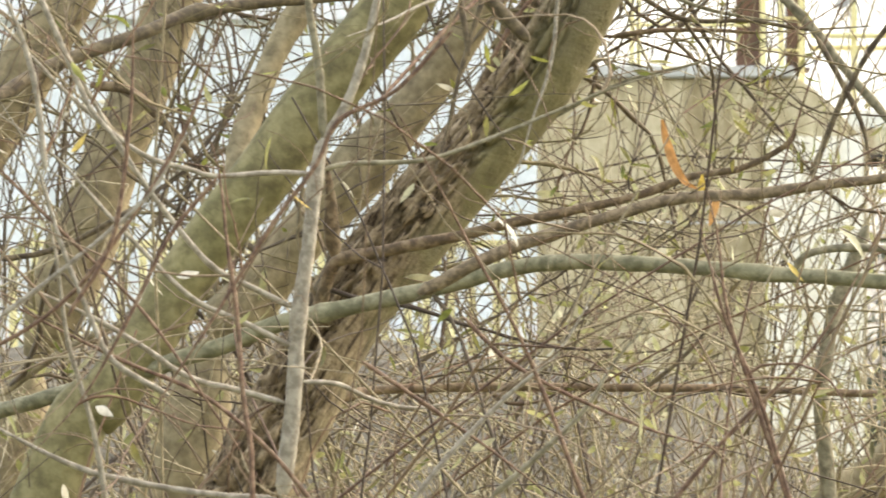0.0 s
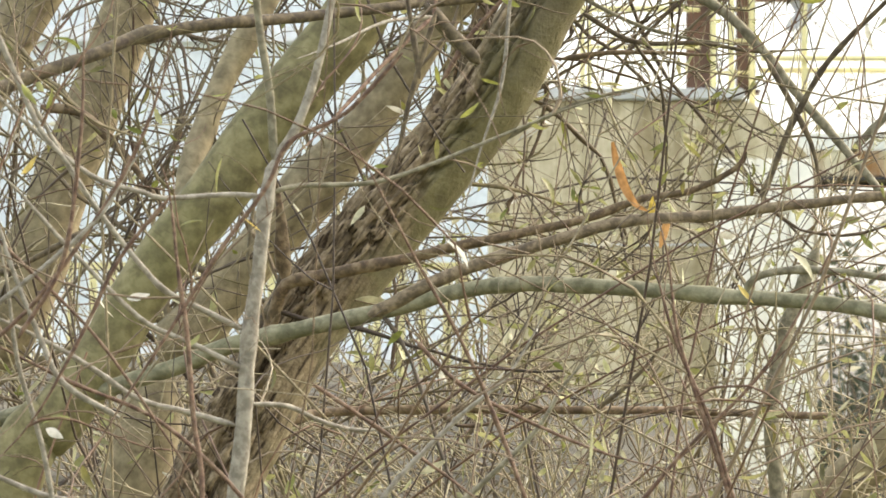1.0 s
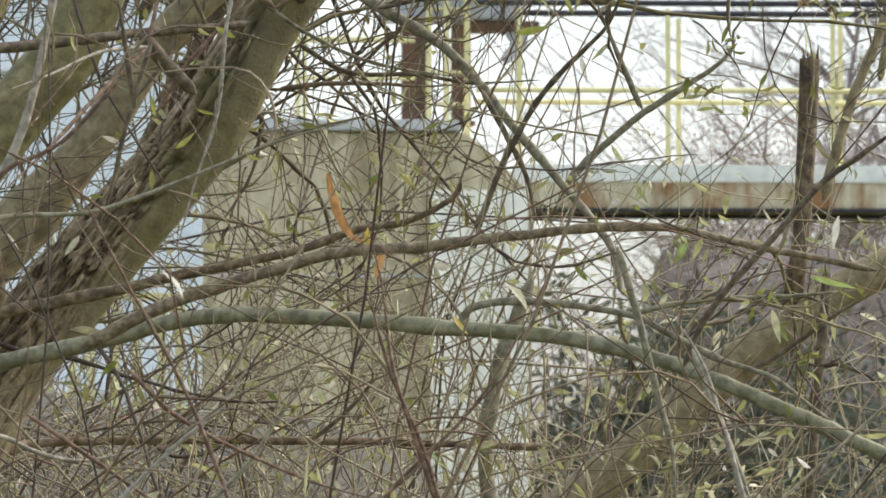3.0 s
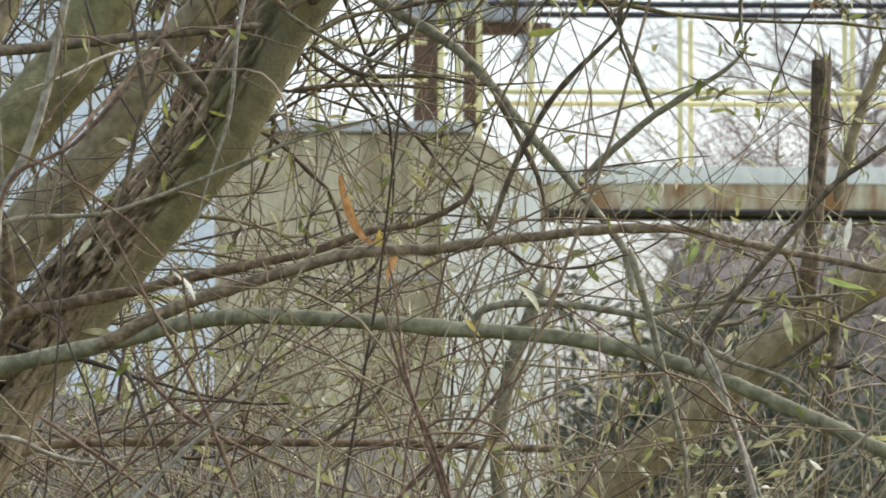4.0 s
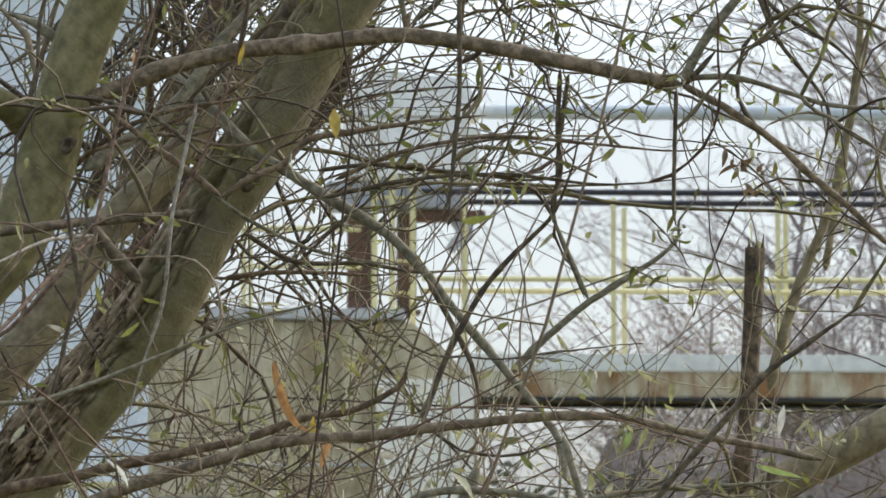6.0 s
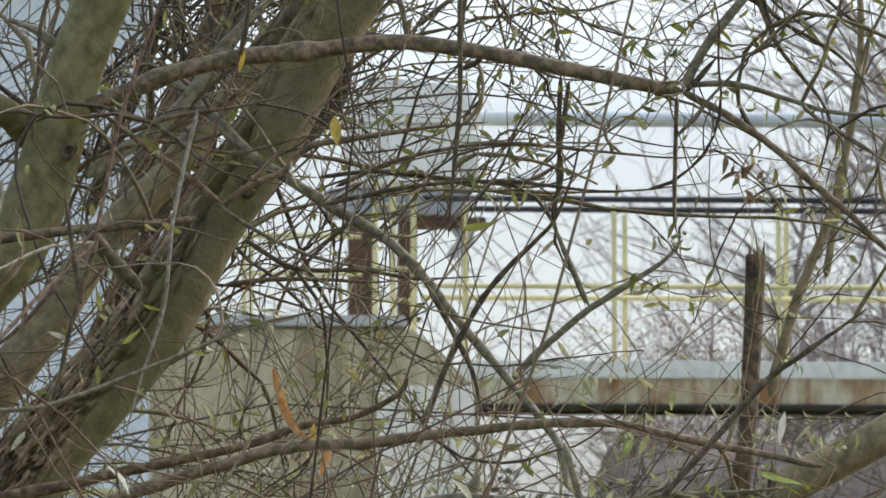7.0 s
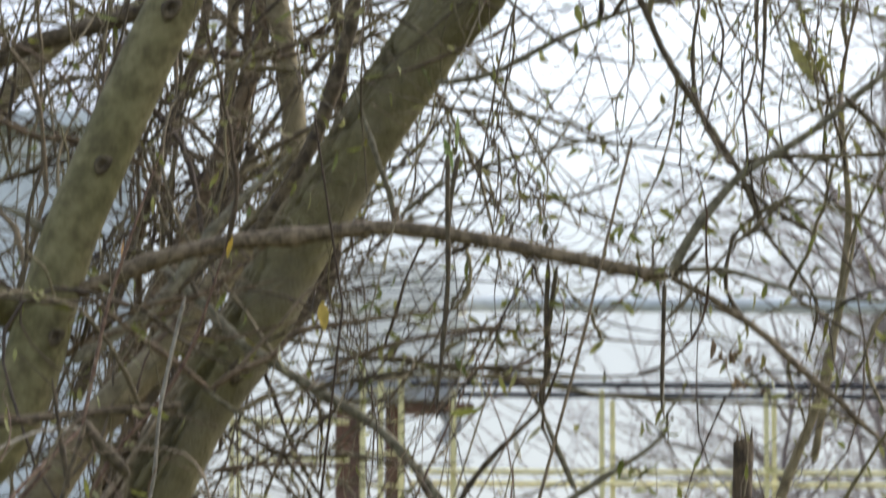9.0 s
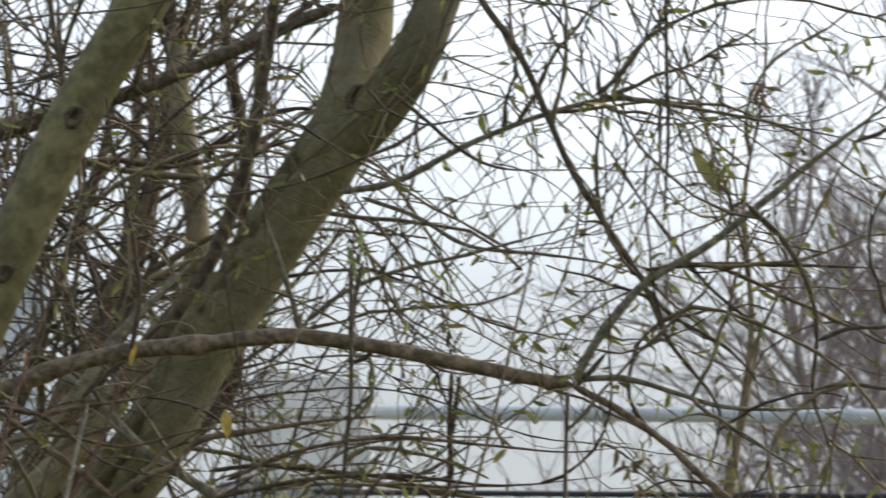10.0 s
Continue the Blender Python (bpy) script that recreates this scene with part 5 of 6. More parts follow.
limb(left_tree, "branch", DARK, [(1.158, 9.6, 3.344), (1.159, 9.6, 3.214), (1.161, 9.6, 3.075), (1.151, 9.6, 2.918)], 0.0045, 0.0036, 8)
limb(left_tree, "branch", DARK, [(1.039, 9.6, 3.146), (1.076, 9.6, 3.176), (1.099, 9.6, 3.202), (1.132, 9.6, 3.249), (1.169, 9.6, 3.289)], 0.0054, 0.0036, 6)
limb(left_tree, "branch", DARK, [(1.137, 9.7, 2.848), (1.179, 9.7, 2.802), (1.271, 9.7, 2.747), (1.336, 9.7, 2.673)], 0.0055, 0.0036, 8)
limb(left_tree, "branch", UMBER, [(1.021, 9.7, 2.696), (1.095, 9.7, 2.697), (1.169, 9.7, 2.681), (1.243, 9.7, 2.658), (1.372, 9.7, 2.646)], 0.0045, 0.0027, 10)
limb(main_tree, "branch", BROWN, [(0.091, 10.1, 2.62), (0.194, 10.1, 2.659), (0.298, 10.1, 2.717), (0.402, 10.1, 2.804)], 0.0076, 0.0047, 14)
limb(main_tree, "branch", BROWN, [(-0.033, 10.1, 2.531), (0.033, 10.08, 2.586), (0.108, 10.06, 2.642), (0.192, 10.04, 2.674), (0.305, 10.02, 2.691), (0.399, 10.0, 2.713)], 0.0076, 0.0047, 16)
limb(main_tree, "branch", RED, [(0.079, 9.8, 2.338), (0.124, 9.8, 2.412), (0.188, 9.8, 2.486), (0.243, 9.8, 2.579), (0.28, 9.8, 2.69), (0.316, 9.8, 2.802)], 0.0055, 0.0037, 12)
limb(rear_tree, "branch", DARK, [(-0.058, 10.8, 2.73), (-0.018, 10.8, 2.873), (0.032, 10.8, 2.955), (0.092, 10.8, 3.1), (0.137, 10.8, 3.244), (0.166, 10.8, 3.389)], 0.0071, 0.0051, 7)
limb(rear_tree, "branch", BROWN, [(-0.145, 11.0, 3.146), (-0.02, 11.0, 3.084), (0.063, 11.0, 3.075), (0.187, 11.0, 3.023), (0.26, 11.0, 2.94)], 0.0093, 0.0062, 7)
limb(rear_tree, "branch", DARK, [(-0.123, 11.0, 2.989), (-0.02, 11.0, 3.022), (0.083, 11.0, 3.085), (0.187, 11.0, 3.139), (0.353, 11.0, 3.172)], 0.0062, 0.0041, 7)
limb(rear_tree, "branch", DARK, [(0.257, 11.0, 3.583), (0.206, 11.0, 3.413), (0.249, 11.0, 3.224), (0.22, 11.0, 3.035)], 0.0072, 0.0052, 7)
limb(rear_tree, "branch", BROWN, [(0.099, 11.5, 3.164), (0.271, 11.5, 3.309), (0.424, 11.5, 3.305), (0.554, 11.5, 3.334), (0.707, 11.5, 3.38)], 0.0097, 0.0065, 7)
limb(rear_tree, "branch", DARK, [(0.309, 11.2, 2.892), (0.351, 11.2, 3.02), (0.445, 11.2, 3.17), (0.561, 11.2, 3.311), (0.667, 11.2, 3.452), (0.773, 11.2, 3.54)], 0.0073, 0.0042, 7)
limb(rear_tree, "branch", BROWN, [(-0.644, 11.0, 2.381), (-0.572, 11.0, 2.371), (-0.51, 11.0, 2.314), (-0.458, 11.0, 2.252), (-0.417, 11.0, 2.195)], 0.0144, 0.0093, 8)
limb(rear_tree, "branch", DARK, [(-0.808, 11.0, 2.061), (-0.705, 11.0, 2.081), (-0.582, 11.0, 2.143), (-0.468, 11.0, 2.226), (-0.376, 11.0, 2.267)], 0.0082, 0.0052, 14)
limb(rear_tree, "branch", GREYB, [(-0.852, 11.6, 1.825), (-0.722, 11.6, 1.912), (-0.57, 11.6, 1.977), (-0.417, 11.6, 2.02), (-0.287, 11.6, 2.042)], 0.0109, 0.0065, 14)
limb(main_tree, "branch", BROWN, [(0.466, 10.0, 2.556), (0.574, 9.92, 2.596), (0.718, 9.84, 2.613), (0.869, 9.76, 2.594), (1.0, 9.68, 2.576), (1.101, 9.6, 2.578)], 0.0056, 0.0027, 18)
limb(main_tree, "branch", DARK, [(0.442, 9.9, 2.517), (0.589, 9.85, 2.543), (0.734, 9.8, 2.547), (0.896, 9.75, 2.527), (1.057, 9.7, 2.537)], 0.0046, 0.0027, 18)
limb(main_tree, "branch", BROWN, [(0.052, 10.0, 2.6), (0.174, 9.975, 2.627), (0.295, 9.95, 2.606), (0.424, 9.925, 2.633), (0.526, 9.9, 2.622)], 0.0056, 0.0028, 18)
limb(main_tree, "branch", DARK, [(0.051, 9.9, 2.683), (0.162, 9.867, 2.644), (0.264, 9.833, 2.567), (0.383, 9.8, 2.537)], 0.0056, 0.0028, 18)

limb(main_tree, "stub", DARK, [(0.05, 9.6, 2.446), (0.093, 9.6, 2.399), (0.138, 9.6, 2.351)], 0.0099, 0.0108, 0, 8)
limb(main_tree, "branch", RED, [(0.062, 9.5, 2.418), (-0.008, 9.4, 2.342), (-0.082, 9.3, 2.254), (-0.157, 9.2, 2.171)], 0.0046, 0.003, 4, 8)
limb(main_tree, "branch", PALE, [(0.062, 9.5, 2.418), (-0.013, 9.4, 2.4), (-0.082, 9.3, 2.36), (-0.15, 9.2, 2.326)], 0.0038, 0.0026, 4, 8)
limb(main_tree, "branch", RED, [(0.062, 9.5, 2.418), (0.076, 9.525, 2.487), (0.107, 9.55, 2.634), (0.156, 9.575, 2.782), (0.192, 9.6, 2.886)], 0.0042, 0.0028, 6, 8)
limb(shoot_tree, "branch", PALE, [(0.212, 9.0, 2.574), (0.178, 9.0, 2.417), (0.163, 9.0, 2.279), (0.13, 9.0, 2.172), (0.103, 9.0, 2.075)], 0.0036, 0.003, 0, 8)
limb(left_tree, "branch", DARK, [(0.654, 9.7, 2.885), (0.654, 9.7, 2.793), (0.654, 9.7, 2.664), (0.643, 9.7, 2.544), (0.634, 9.7, 2.443)], 0.0059, 0.0046, 4, 8)
limb(left_tree, "branch", DARK, [(0.996, 9.6, 2.664), (0.993, 9.6, 2.564), (0.991, 9.6, 2.463), (1.0, 9.6, 2.445)], 0.0051, 0.0039, 2, 8)
limb(main_tree, "branch", DARK, [(0.826, 9.8, 2.722), (0.821, 9.8, 2.62), (0.826, 9.8, 2.555), (0.812, 9.8, 2.49), (0.844, 9.8, 2.397), (0.867, 9.8, 2.342)], 0.0059, 0.0046, 4, 8)
limb(left_tree, "branch", GREY, [(0.788, 9.3, 2.093), (0.819, 9.3, 1.988), (0.845, 9.3, 1.883), (0.871, 9.3, 1.778), (0.877, 9.3, 1.69)], 0.0087, 0.0074, 6, 8)
limb(left_tree, "branch", PALE, [(0.894, 9.2, 1.932), (0.927, 9.2, 1.845), (0.961, 9.2, 1.759), (0.987, 9.2, 1.69)], 0.0074, 0.0061, 3, 8)
limb(main_tree, "branch", DARK, [(1.022, 9.6, 1.91), (1.085, 9.6, 1.946), (1.149, 9.6, 1.992), (1.222, 9.6, 2.037)], 0.0064, 0.0051, 6, 8)

limb(main_tree, "burr", DARK, [(-0.259, 10.3, 1.871), (-0.226, 10.3, 1.948), (-0.193, 10.3, 2.011), (-0.185, 10.3, 2.064), (-0.198, 10.3, 2.112)], 0.0174, 0.0087, 0, 12)


# ground ends of the shoots and stems that leave the view downwards
def rooted(tree, name, mat, top, r, sway):
    x, y, z = top
    limb(tree, name, mat, [(x + sway, y, -0.1), (x + sway * 0.6, y, z * 0.45), (x + sway * 0.15, y, z * 0.85), (x, y, z)], r * 1.4, r, 0)


rooted(shoot_tree, "stem", PALE, (-0.199, 7.5, 1.618), 0.0119, -0.02)
rooted(shoot_tree, "stem", RED, (-0.226, 7.2, 1.568), 0.0047, 0.05)
rooted(shoot_tree, "stem", RED, (0.175, 7.3, 1.608), 0.0041, 0.04)
rooted(shoot_tree, "stem", RED, (0.441, 7.6, 1.605), 0.0043, 0.03)
rooted(shoot_tree, "stem", GREY, (0.066, 8.2, 1.622), 0.0069, -0.1)
rooted(shoot_tree, "stem", PALE, (0.87, 8.2, 1.683), 0.0069, 0.03)
rooted(sapling_tree, "stem", GREY, (0.711, 11.0, 1.51), 0.0165, -0.05)
rooted(lean_tree, "stem", DARK, (1.35, 11.8, 1.632), 0.0133, -0.05)
rooted(rear_tree, "stem", GREYB, (-0.432, 11.4, 1.926), 0.0619, -0.5)
rooted(rear_tree, "stem", GREYB, (-0.855, 12.6, 1.913), 0.0567, -0.5)
rooted(rear_tree, "stem", GREYB, (-1.085, 12.8, 2.182), 0.0552, -0.7)


def view_gap(p):
    """Sight line from the camera past the old trunk to the bridge, kept clear of twigs."""
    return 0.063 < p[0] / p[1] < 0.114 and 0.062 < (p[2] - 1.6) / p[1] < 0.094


def weep(tree, seed, count, x0, x1, z0, z1, y0, y1, length):
    """Long whips that hang from the crown overhead."""
    rng = np.random.default_rng(seed)
    twigs, leaves = [], []
    for _ in range(count):
        start = (rng.uniform(x0, x1), rng.uniform(y0, y1), rng.uniform(z0, z1))
        r = rng.uniform(0.0012, 0.0024)
        line = shoot_path(rng, start, (rng.standard_normal() * 0.45 + 0.15, rng.standard_normal() * 0.2, -1), rng.uniform(*length), 0.12, 0.05, 14)
        if any(view_gap(q) for q in line[4:]):
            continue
        twigs.append(twig_piece(rng, line, r, r * 0.5))
        for _ in range(4):
            k = int(rng.integers(3, len(line)))
            sub = shoot_path(rng, line[k], rng.standard_normal(3) * (0.8, 0.4, 0.4) + (0, 0, -0.5), rng.uniform(0.05, 0.28), 0.2, 0.05, 6)
            twigs.append(twig_piece(rng, sub, r * 0.7, r * 0.4, 3))
            for q in (sub[-1], sub[3], line[k]):
                if rng.random() < 0.55:
                    leaves.append(leaf_piece(rng, q, rng.standard_normal(3) * 0.7 + (0, 0, -0.7), rng.uniform(0.016, 0.040), rng.uniform(0.006, 0.011), rng.uniform(-3, 3)))
    grow_parts(tree, twigs, leaves, TWIGS, LEAFY, 40)


def whips(tree, seed, count, x0, x1, y0, y1, z0, z1, spread, length, rad, leafy):
    """Long slender arching shoots from the flank of the old stem, forked once or twice, with a few last leaves."""
    rng = np.random.default_rng(seed)
    twigs, leaves = [], []
    for _ in range(count):
        start = np.array((rng.uniform(x0, x1), rng.uniform(y0, y1), rng.uniform(z0, z1)))
        a = rng.uniform(*spread)
        ln = rng.uniform(*length)
        r = rng.uniform(*rad)
        line = shoot_path(rng, start, (math.cos(a), rng.normal(0, 0.25), math.sin(a)), ln, 0.075, rng.uniform(-0.05, 0.06), 18)
        if any(view_gap(q) for q in line[6::3]):
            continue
        twigs.append(twig_piece(rng, line, r, r * 0.35, 5))
        for _ in range(int(rng.integers(2, 6))):
            k = int(rng.integers(3, 17))
            d = line[k] - line[k - 1]
            sub = shoot_path(rng, line[k], d / np.linalg.norm(d) + rng.standard_normal(3) * (0.55, 0.3, 0.55), ln * rng.uniform(0.15, 0.45), 0.11, rng.uniform(-0.03, 0.05), 9)
            if view_gap(sub[-1]):
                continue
            twigs.append(twig_piece(rng, sub, r * 0.55, r * 0.25, 4))
            for q in (sub[-1], sub[6], sub[4]):
                if rng.random() < leafy:
                    leaves.append(leaf_piece(rng, q, rng.standard_normal(3) * 0.6 + (0.2, 0, -0.5), rng.uniform(0.018, 0.045), rng.uniform(0.006, 0.011), rng.uniform(-3, 3)))
    grow_parts(tree, twigs, leaves, TWIGS, LEAFY, 60)


THIN = dict(rmin=0.0010, rmax=0.0044)
clothe(main_tree, 11, TWIGS, LEAFY, 0.8, spare=view_gap, scale=0.68, length=(0.15, 0.65), leaf_len=(0.018, 0.05), **THIN)
clothe(left_tree, 12, TWIGS, LEAFY, 1.0, spare=view_gap, scale=0.75, length=(0.12, 0.55), leaf_len=(0.018, 0.046), **THIN)
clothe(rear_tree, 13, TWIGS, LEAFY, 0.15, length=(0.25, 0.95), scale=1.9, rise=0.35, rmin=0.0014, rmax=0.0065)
clothe(lean_tree, 14, TWIGS, OLIVEBUFF, 1.0, scale=1.6, spare=view_gap, **THIN)
clothe(sapling_tree, 15, STRAW, BUFF, 0.5, scale=2)
clothe(shoot_tree, 16, REDTWIG, LEAFY, 0.1, length=(0.15, 0.5), scale=1.4, rmin=0.0010, rmax=0.0022)
limb(left_tree, "bough", GREY, [(0.362, 9.9, 3.482), (0.639, 9.8, 3.553), (1.005, 9.7, 3.568), (1.365, 9.6, 3.516), (1.673, 9.5, 3.408)], 0.02, 0.01, 0)
weep(left_tree, 31, 55, 0.35, 1.75, 3.35, 3.75, 9.4, 10.4, (0.25, 0.95))
weep(main_tree, 32, 14, 0.5, 1.6, 2.95, 3.3, 9.7, 10.8, (0.2, 0.7))

whips(main_tree, 51, 20, 0.05, 0.55, 10.5, 11.4, 2.15, 2.6, (-0.5, 0.9), (0.5, 1.15), (0.0013, 0.0032), 0.25)
whips(main_tree, 52, 12, 0.45, 0.75, 10.5, 11.2, 2.65, 3.3, (-0.5, 0.8), (0.5, 1.2), (0.0012, 0.0028), 0.4)
whips(rear_tree, 53, 60, -0.9, 0.0, 10.7, 12.4, 1.6, 2.6, (0.3, 1.9), (0.5, 1.1), (0.0014, 0.0036), 0.1)
whips(rear_tree, 54, 40, 0.0, 0.45, 11.0, 12.4, 2.4, 2.75, (0.2, 2.2), (0.4, 0.9), (0.0018, 0.0042), 0.1)
whips(rear_tree, 56, 44, -0.5, 0.15, 11.0, 12.4, 3.0, 3.5, (0.2, 2.6), (0.4, 0.9), (0.0018, 0.0044), 0.1)
whips(rear_tree, 55, 22, -0.35, 0.3, 11.0, 12.4, 2.85, 3.35, (0.3, 2.4), (0.4, 0.9), (0.0016, 0.0040), 0.1)
brush("red_shoots", "reddish thin shoots among the grey stems", "", -1.35, -0.45, 10.6, 13.0, 3.0, 70, 28, REDTWIG, 0.0030, None, BUFF, 0.1, single=True)
brush("bramble", "low brown tangle of twigs and dry leaves", "", -0.7, 0.95, 10.7, 11.6, 1.95, 150, 29, BROWNTWIG, 0.0036, None, OLIVEBUFF, 0.5, 2, single=True)
brush("near_scrub", "dense straw-coloured twiggy scrub with buff leaves", "", -1.7, 1.7, 10.9, 13.5, 2.5, 430, 21, STRAW, 0.0034, None, BUFF, 0.8, 2)
brush("straw_shrub", "straw-coloured bushy shrub with olive leaves before the pier", "", 0.05, 0.80, 10.9, 12.6, 2.3, 250, 26, STRAW, 0.0030, None, OLIVEBUFF, 1.0, 4, 0.78)
brush("front_scrub", "reddish and grey thin shoots standing in front", "", -1.4, 0.32, 7.4, 9.4, 2.8, 95, 23, REDTWIG, 0.0033, None, BUFF, 0.16, single=True)
brush("brown_shoots", "brown twiggy shoots standing before the old trunk", "", -0.15, 0.42, 9.0, 9.8, 2.75, 40, 27, BROWNTWIG, 0.0030, None, LEAFY, 0.25, single=True)
brush("rear_thicket", "tall brown thicket of thin willow stems", "", -2.3, 0.15, 13.2, 17.5, 3.9, 225, 24, TWIGS, 0.0050, None, LEAFY, 0.1, single=True)
brush("olive_scrub", "olive and straw leafy scrub beside the leaning trunk", "", 0.70, 2.3, 12.6, 17.0, 2.1, 330, 25, STRAW, 0.0032, None, OLIVEBUFF, 0.9, 4, 0.72)
brush("back_scrub", "dense brown twiggy scrub behind the willows", "", -3.5, 5.0, 13.5, 21, 2.45, 900, 22, TWIGS, 0.0045, None, BUFF, 0.3)


def knot(tree, at, r, lean):
    """An old branch scar: a swollen rim round a dark hollow."""
    bm = bmesh.new()
    rings = []
    for k, (rr, dy) in enumerate(((1.35, 0.25), (1.1, -0.25), (0.8, -0.3), (0.55, 0.1), (0.2, 0.35))):
        ring = []
        for a in range(14):
            t = a * 2 * math.pi / 14
            w = rr * r * (1 + 0.12 * math.sin(3 * t + k))
            ring.append(bm.verts.new((at[0] + w * (math.cos(t) + lean * math.sin(t)), at[1] + dy * r, at[2] + 1.15 * w * math.sin(t))))
        rings.append(ring)
    for a, b in zip(rings, rings[1:]):
        for k in range(14):
            bm.faces.new((a[k], a[(k + 1) % 14], b[(k + 1) % 14], b[k]))
    bm.faces.new(rings[-1])
    for f in bm.faces:
        f.smooth = True
    part("knot", bm, DARK, tree, "dark old branch scar")


knot(old_trunk, (0.71, 10.34, 3.259), 0.018, 0.4)
knot(slim_trunk, (0.208, 9.95, 3.158), 0.013, 0.3)
knot(slim_trunk, (0.096, 9.95, 2.895), 0.011, 0.3)
knot(slim_trunk, (0.021, 9.94, 2.605), 0.010, 0.3)
knot(old_trunk, (0.335, 10.34, 2.589), 0.014, 0.3)


# ---- single leaves that stand out ----
def leaf(tree, mat, at, direction, length, width, curl, label, seed):
    v, f = leaf_piece(np.random.default_rng(seed), at, direction, length, width, curl)
    part("leaf", mesh_from("leaf", v, f), mat, tree, label)


def bent_leaf(tree, mat, pts, width, label):
    """A dry leaf whose blade follows a bent midrib, one half folded towards the eye."""
    path, _ = spline(pts, 0.006)
    n = len(path)
    tan = np.gradient(path, axis=0)
    tan /= np.linalg.norm(tan, axis=1, keepdims=True)
    side = cross(tan, np.array((0.0, 1.0, 0.0)))
    half = 0.5 * width * np.sin(math.pi * np.linspace(0.06, 0.97, n)) ** 0.7
    verts = np.stack([path + side * half[:, None] - (0, 0.004, 0), path, path - side * 0.55 * half[:, None] - (0, 0.006, 0)], 1).reshape(-1, 3)
    faces = np.array([(3 * k + j, 3 * k + j + 1, 3 * k + j + 4, 3 * k + j + 3) for k in range(n - 1) for j in (0, 1)])
    part("leaf", mesh_from("leaf", verts, faces), mat, tree, label)


bent_leaf(main_tree, ORANGE, [(0.359, 9.9, 2.245), (0.365, 9.9, 2.21), (0.378, 9.9, 2.17), (0.397, 9.9, 2.141), (0.417, 9.9, 2.131)], 0.020, "curled orange dry leaf")
leaf(main_tree, YELLOWLEAF, (0.423, 9.9, 2.121), (0.05, 0, 1.0), 0.035, 0.014, 0.2, "yellow dry leaf", 2)
bent_leaf(main_tree, ORANGE, [(0.45, 9.85, 2.124), (0.444, 9.85, 2.105), (0.439, 9.85, 2.087), (0.435, 9.85, 2.068)], 0.017, "orange dry leaf")
leaf(shoot_tree, YELLOWLEAF, (-0.162, 7.4, 1.971), (-1, 0, 0.6), 0.034, 0.008, 0.3, "yellow narrow leaf", 4)
leaf(shoot_tree, WHITELEAF, (-0.327, 7.4, 1.889), (1, 0, 0.2), 0.03, 0.01, 0.4, "pale dry leaf", 5)
leaf(shoot_tree, YELLOWLEAF, (-0.451, 7.3, 2.036), (0.5, 0, 0.8), 0.03, 0.014, 0.3, "yellow leaf", 6)
leaf(main_tree, YELLOWLEAF, (0.455, 9.8, 2.653), (0.1, 0, -1), 0.05, 0.02, 0.3, "ochre hanging leaf", 7)
leaf(left_tree, YELLOWLEAF, (0.307, 9.8, 2.76), (-0.1, 0, -1), 0.038, 0.016, 0.3, "yellow hanging leaf", 8)
leaf(left_tree, ORANGE, (0.13, 9.8, 2.75), (0.05, 0, -1), 0.036, 0.016, 0.3, "red-brown hanging leaf", 9)
leaf(left_tree, GREENLEAF, (1.099, 9.4, 2.053), (1, 0, -0.15), 0.075, 0.016, 0.3, "fresh green leaf", 10)
leaf(left_tree, GREENLEAF, (0.913, 9.5, 2.112), (-0.3, 0, -1), 0.035, 0.012, 0.5, "green leaf", 11)
leaf(left_tree, WHITELEAF, (1.144, 9.4, 2.148), (-0.15, 0, -1), 0.055, 0.012, 0.3, "pale dry leaf", 12)
leaf(left_tree, YELLOWLEAF, (0.543, 9.5, 1.994), (0.5, 0, -0.8), 0.04, 0.010, 0.4, "yellow-green leaf", 13)
leaf(main_tree, GREENLEAF, (0.661, 9.9, 2.939), (0.2, 0, -1), 0.06, 0.014, 0.3, "olive hanging leaf", 14)
leaf(main_tree, GREENLEAF, (0.684, 9.9, 2.977), (0.1, 0, -1), 0.07, 0.012, 0.4, "olive hanging leaf", 15)
leaf(main_tree, LEAFY, (0.882, 9.9, 3.165), (0.3, 0, -1), 0.04, 0.016, 0.3, "olive leaf", 16)
leaf(left_tree, YELLOWLEAF, (1.025, 9.6, 3.136), (1, 0, 0.15), 0.06, 0.012, 0.5, "yellowing leaf", 17)
leaf(left_tree, LEAFY, (1.2, 9.6, 3.066), (0.5, 0, -1), 0.09, 0.02, 0.4, "olive drooping leaf", 18)
leaf(shoot_tree, WHITELEAF, (-0.42, 7.3, 1.728), (0.8, 0, -0.5), 0.025, 0.012, 0.6, "pale dry leaf", 19)
leaf(shoot_tree, WHITELEAF, (-0.376, 7.3, 1.848), (0.6, 0, 0.6), 0.022, 0.012, 0.5, "pale dry leaf", 20)


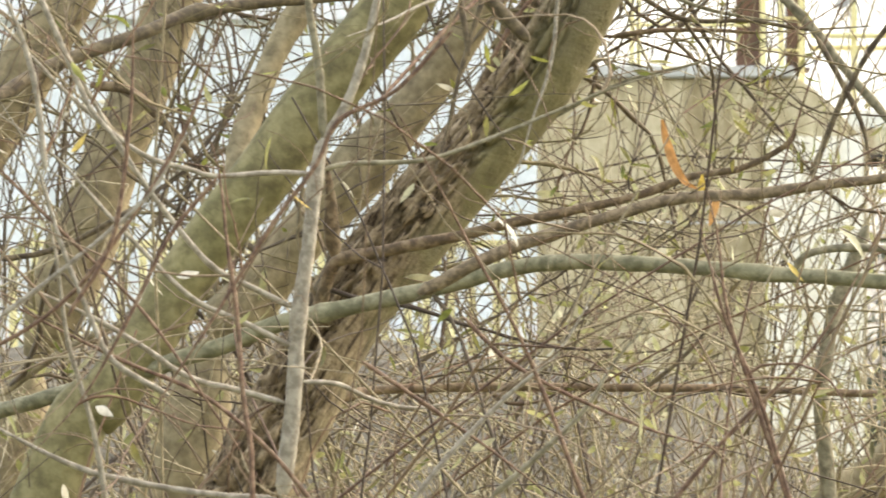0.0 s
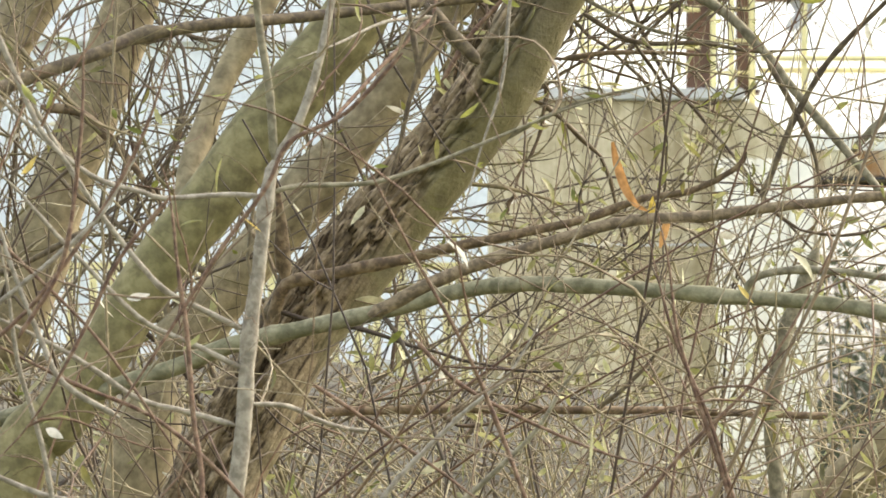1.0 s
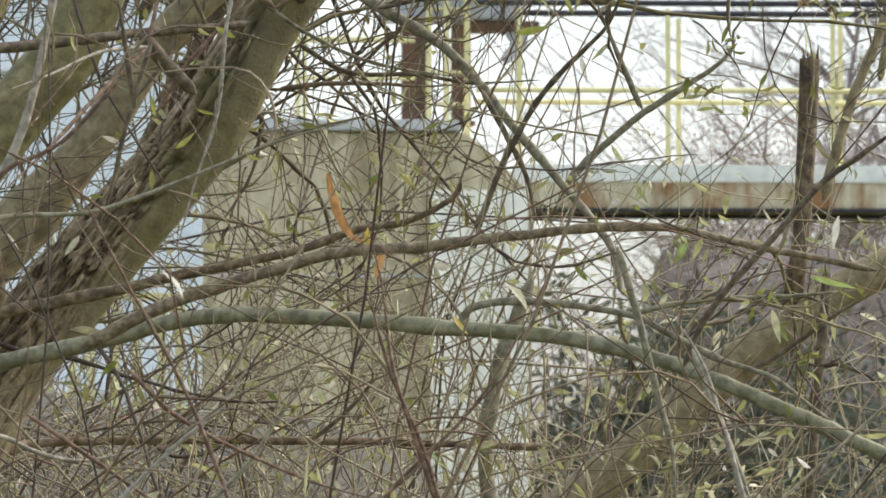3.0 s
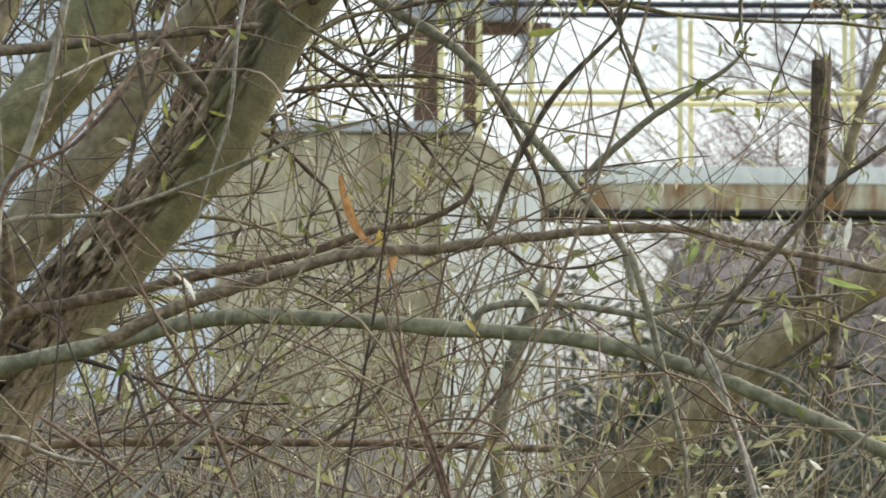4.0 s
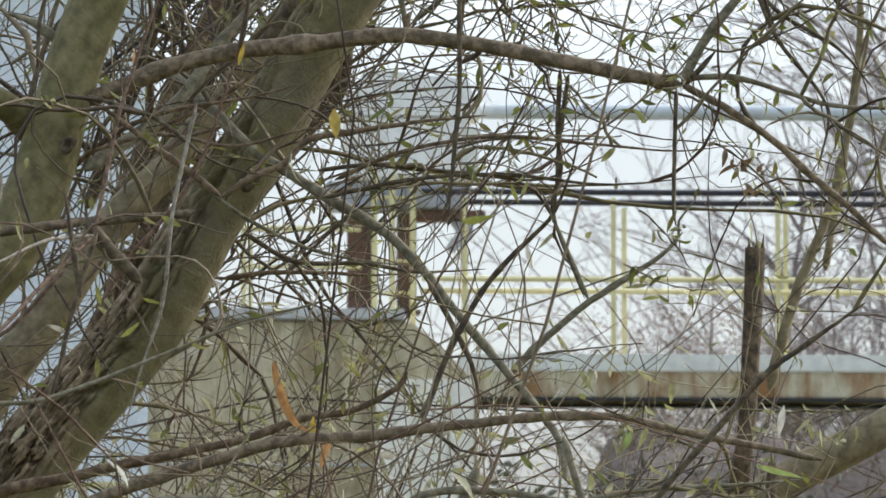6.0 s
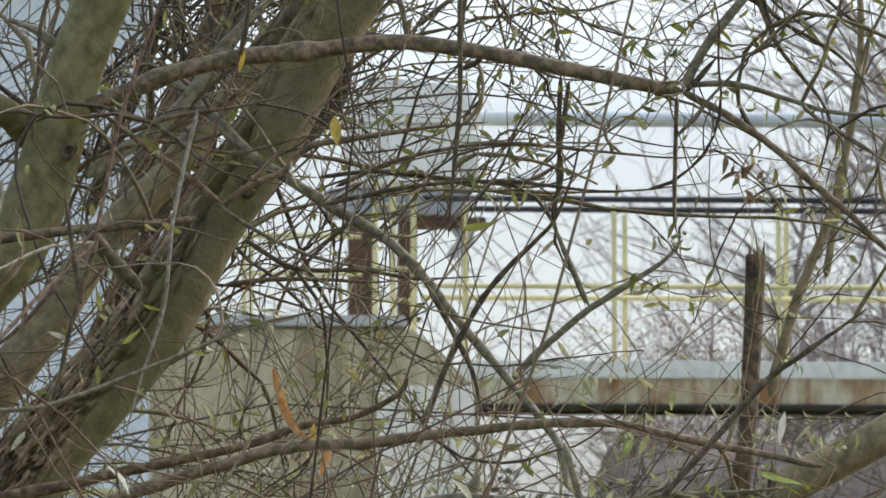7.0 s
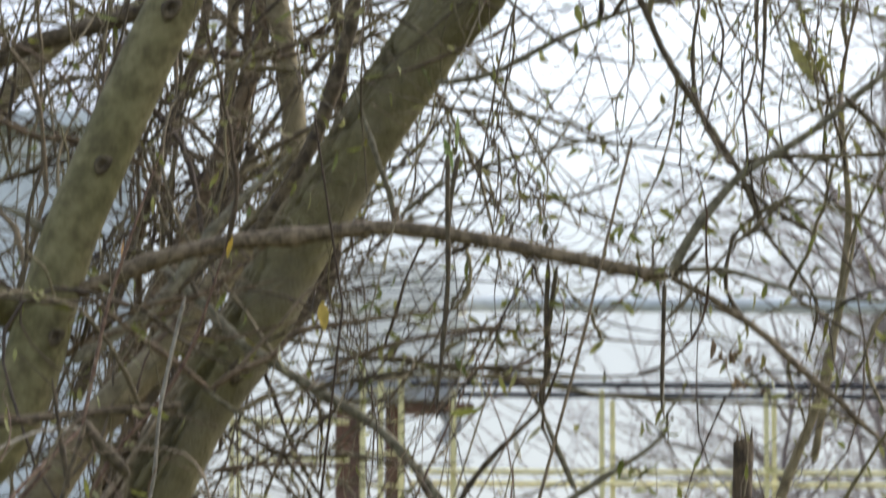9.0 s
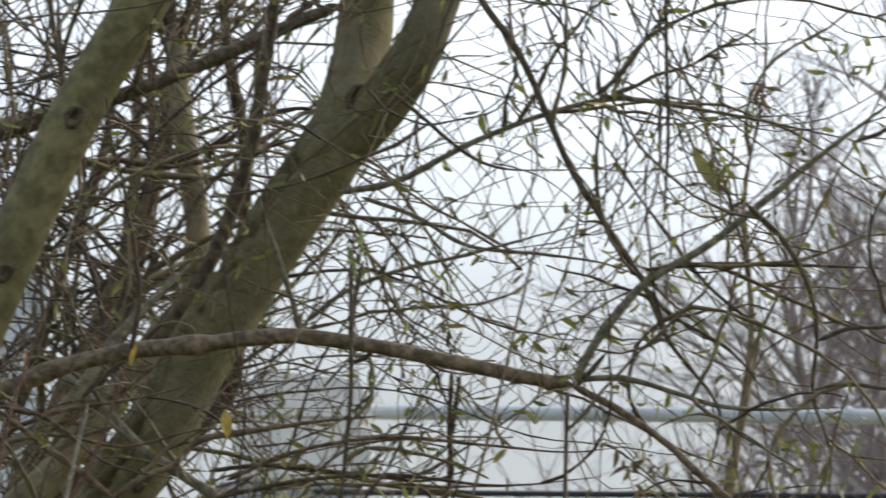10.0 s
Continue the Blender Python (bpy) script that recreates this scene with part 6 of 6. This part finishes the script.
def leaf_cluster(tree, mat, at, wide, high, count, label, seed):
    """A few narrow leaves on short stalks that fan out from one thin twig."""
    rng = np.random.default_rng(900 + seed)
    c = np.array(at)
    twig = shoot_path(rng, c + (-wide, 0.02, high * 0.8), (wide, 0, -high * rng.uniform(0.2, 0.9)), 2.2 * math.hypot(wide, high), 0.08, 0.01, 12)
    spray = part("spray", joined("spray", [twig_piece(rng, twig, 0.0017, 0.0008, 5)]), TWIGS, tree)
    for _ in range(count):
        p = twig[int(rng.integers(1, 13))]
        tip = c + rng.uniform(-1, 1, 3) * (wide, 0.05, high)
        stalk = p + (tip - p) * 0.6
        v, f = leaf_piece(rng, stalk, rng.standard_normal(3) * 0.6 + (0.1, -0.1, -0.7), rng.uniform(0.022, 0.046), rng.uniform(0.006, 0.011), rng.uniform(-3.5, 3.5))
        part("leaf", mesh_from("leaf", v, f), mat, spray, label)
        part("stalk", joined("stalk", [twig_piece(rng, np.array([p, (p + stalk) / 2 + (0, 0, 0.004), stalk]), 0.0009, 0.0007, 3)]), TWIGS, spray)


leaf_cluster(left_tree, DRYLEAF, (1.127, 9.7, 2.561), 0.0636, 0.0409, 16, "cluster of brown withered leaves", 2)
leaf_cluster(left_tree, DRYLEAF, (1.307, 9.6, 3.156), 0.0252, 0.0252, 7, "withered brown leaf cluster", 3)
leaf_cluster(left_tree, LEAFY, (1.242, 9.6, 3.039), 0.036, 0.036, 7, "olive drooping leaves", 4)
leaf_cluster(left_tree, LEAFY, (1.447, 9.6, 3.246), 0.0629, 0.045, 14, "olive drooping leaves", 5)
leaf_cluster(left_tree, LEAFY, (1.049, 9.6, 3.143), 0.0405, 0.018, 5, "olive leaves on a thin twig", 6)
leaf_cluster(left_tree, LEAFY, (0.677, 9.8, 2.921), 0.0321, 0.0459, 8, "olive hanging leaves", 7)
leaf_cluster(left_tree, LEAFY, (0.928, 9.6, 2.746), 0.0809, 0.054, 12, "olive leaves on thin twigs", 8)
leaf_cluster(left_tree, LEAFY, (0.982, 9.6, 2.445), 0.045, 0.036, 8, "olive leaves at the branch elbow", 9)
leaf_cluster(left_tree, LEAFY, (0.956, 9.5, 2.336), 0.0534, 0.0534, 9, "olive hanging leaves", 10)
leaf_cluster(left_tree, OLIVEBUFF, (0.785, 9.5, 2.2), 0.1246, 0.0356, 18, "yellowing leaves before the beam", 11)
leaf_cluster(left_tree, OLIVEBUFF, (0.554, 10.2, 2.273), 0.1146, 0.0669, 18, "yellowing leaves before the pier", 12)
leaf_cluster(left_tree, OLIVEBUFF, (0.923, 9.6, 2.127), 0.0809, 0.054, 14, "yellowing leaves under the beam", 13)
leaf_cluster(left_tree, OLIVEBUFF, (0.984, 11.0, 1.831), 0.1442, 0.0721, 22, "yellowing leaves low in the scrub", 14)
leaf_cluster(left_tree, BUFF, (1.027, 10.2, 1.805), 0.1146, 0.0573, 14, "buff dry leaves", 15)
leaf_cluster(left_tree, OLIVEBUFF, (1.224, 9.8, 2.121), 0.101, 0.0551, 16, "yellowing leaves under the beam", 16)
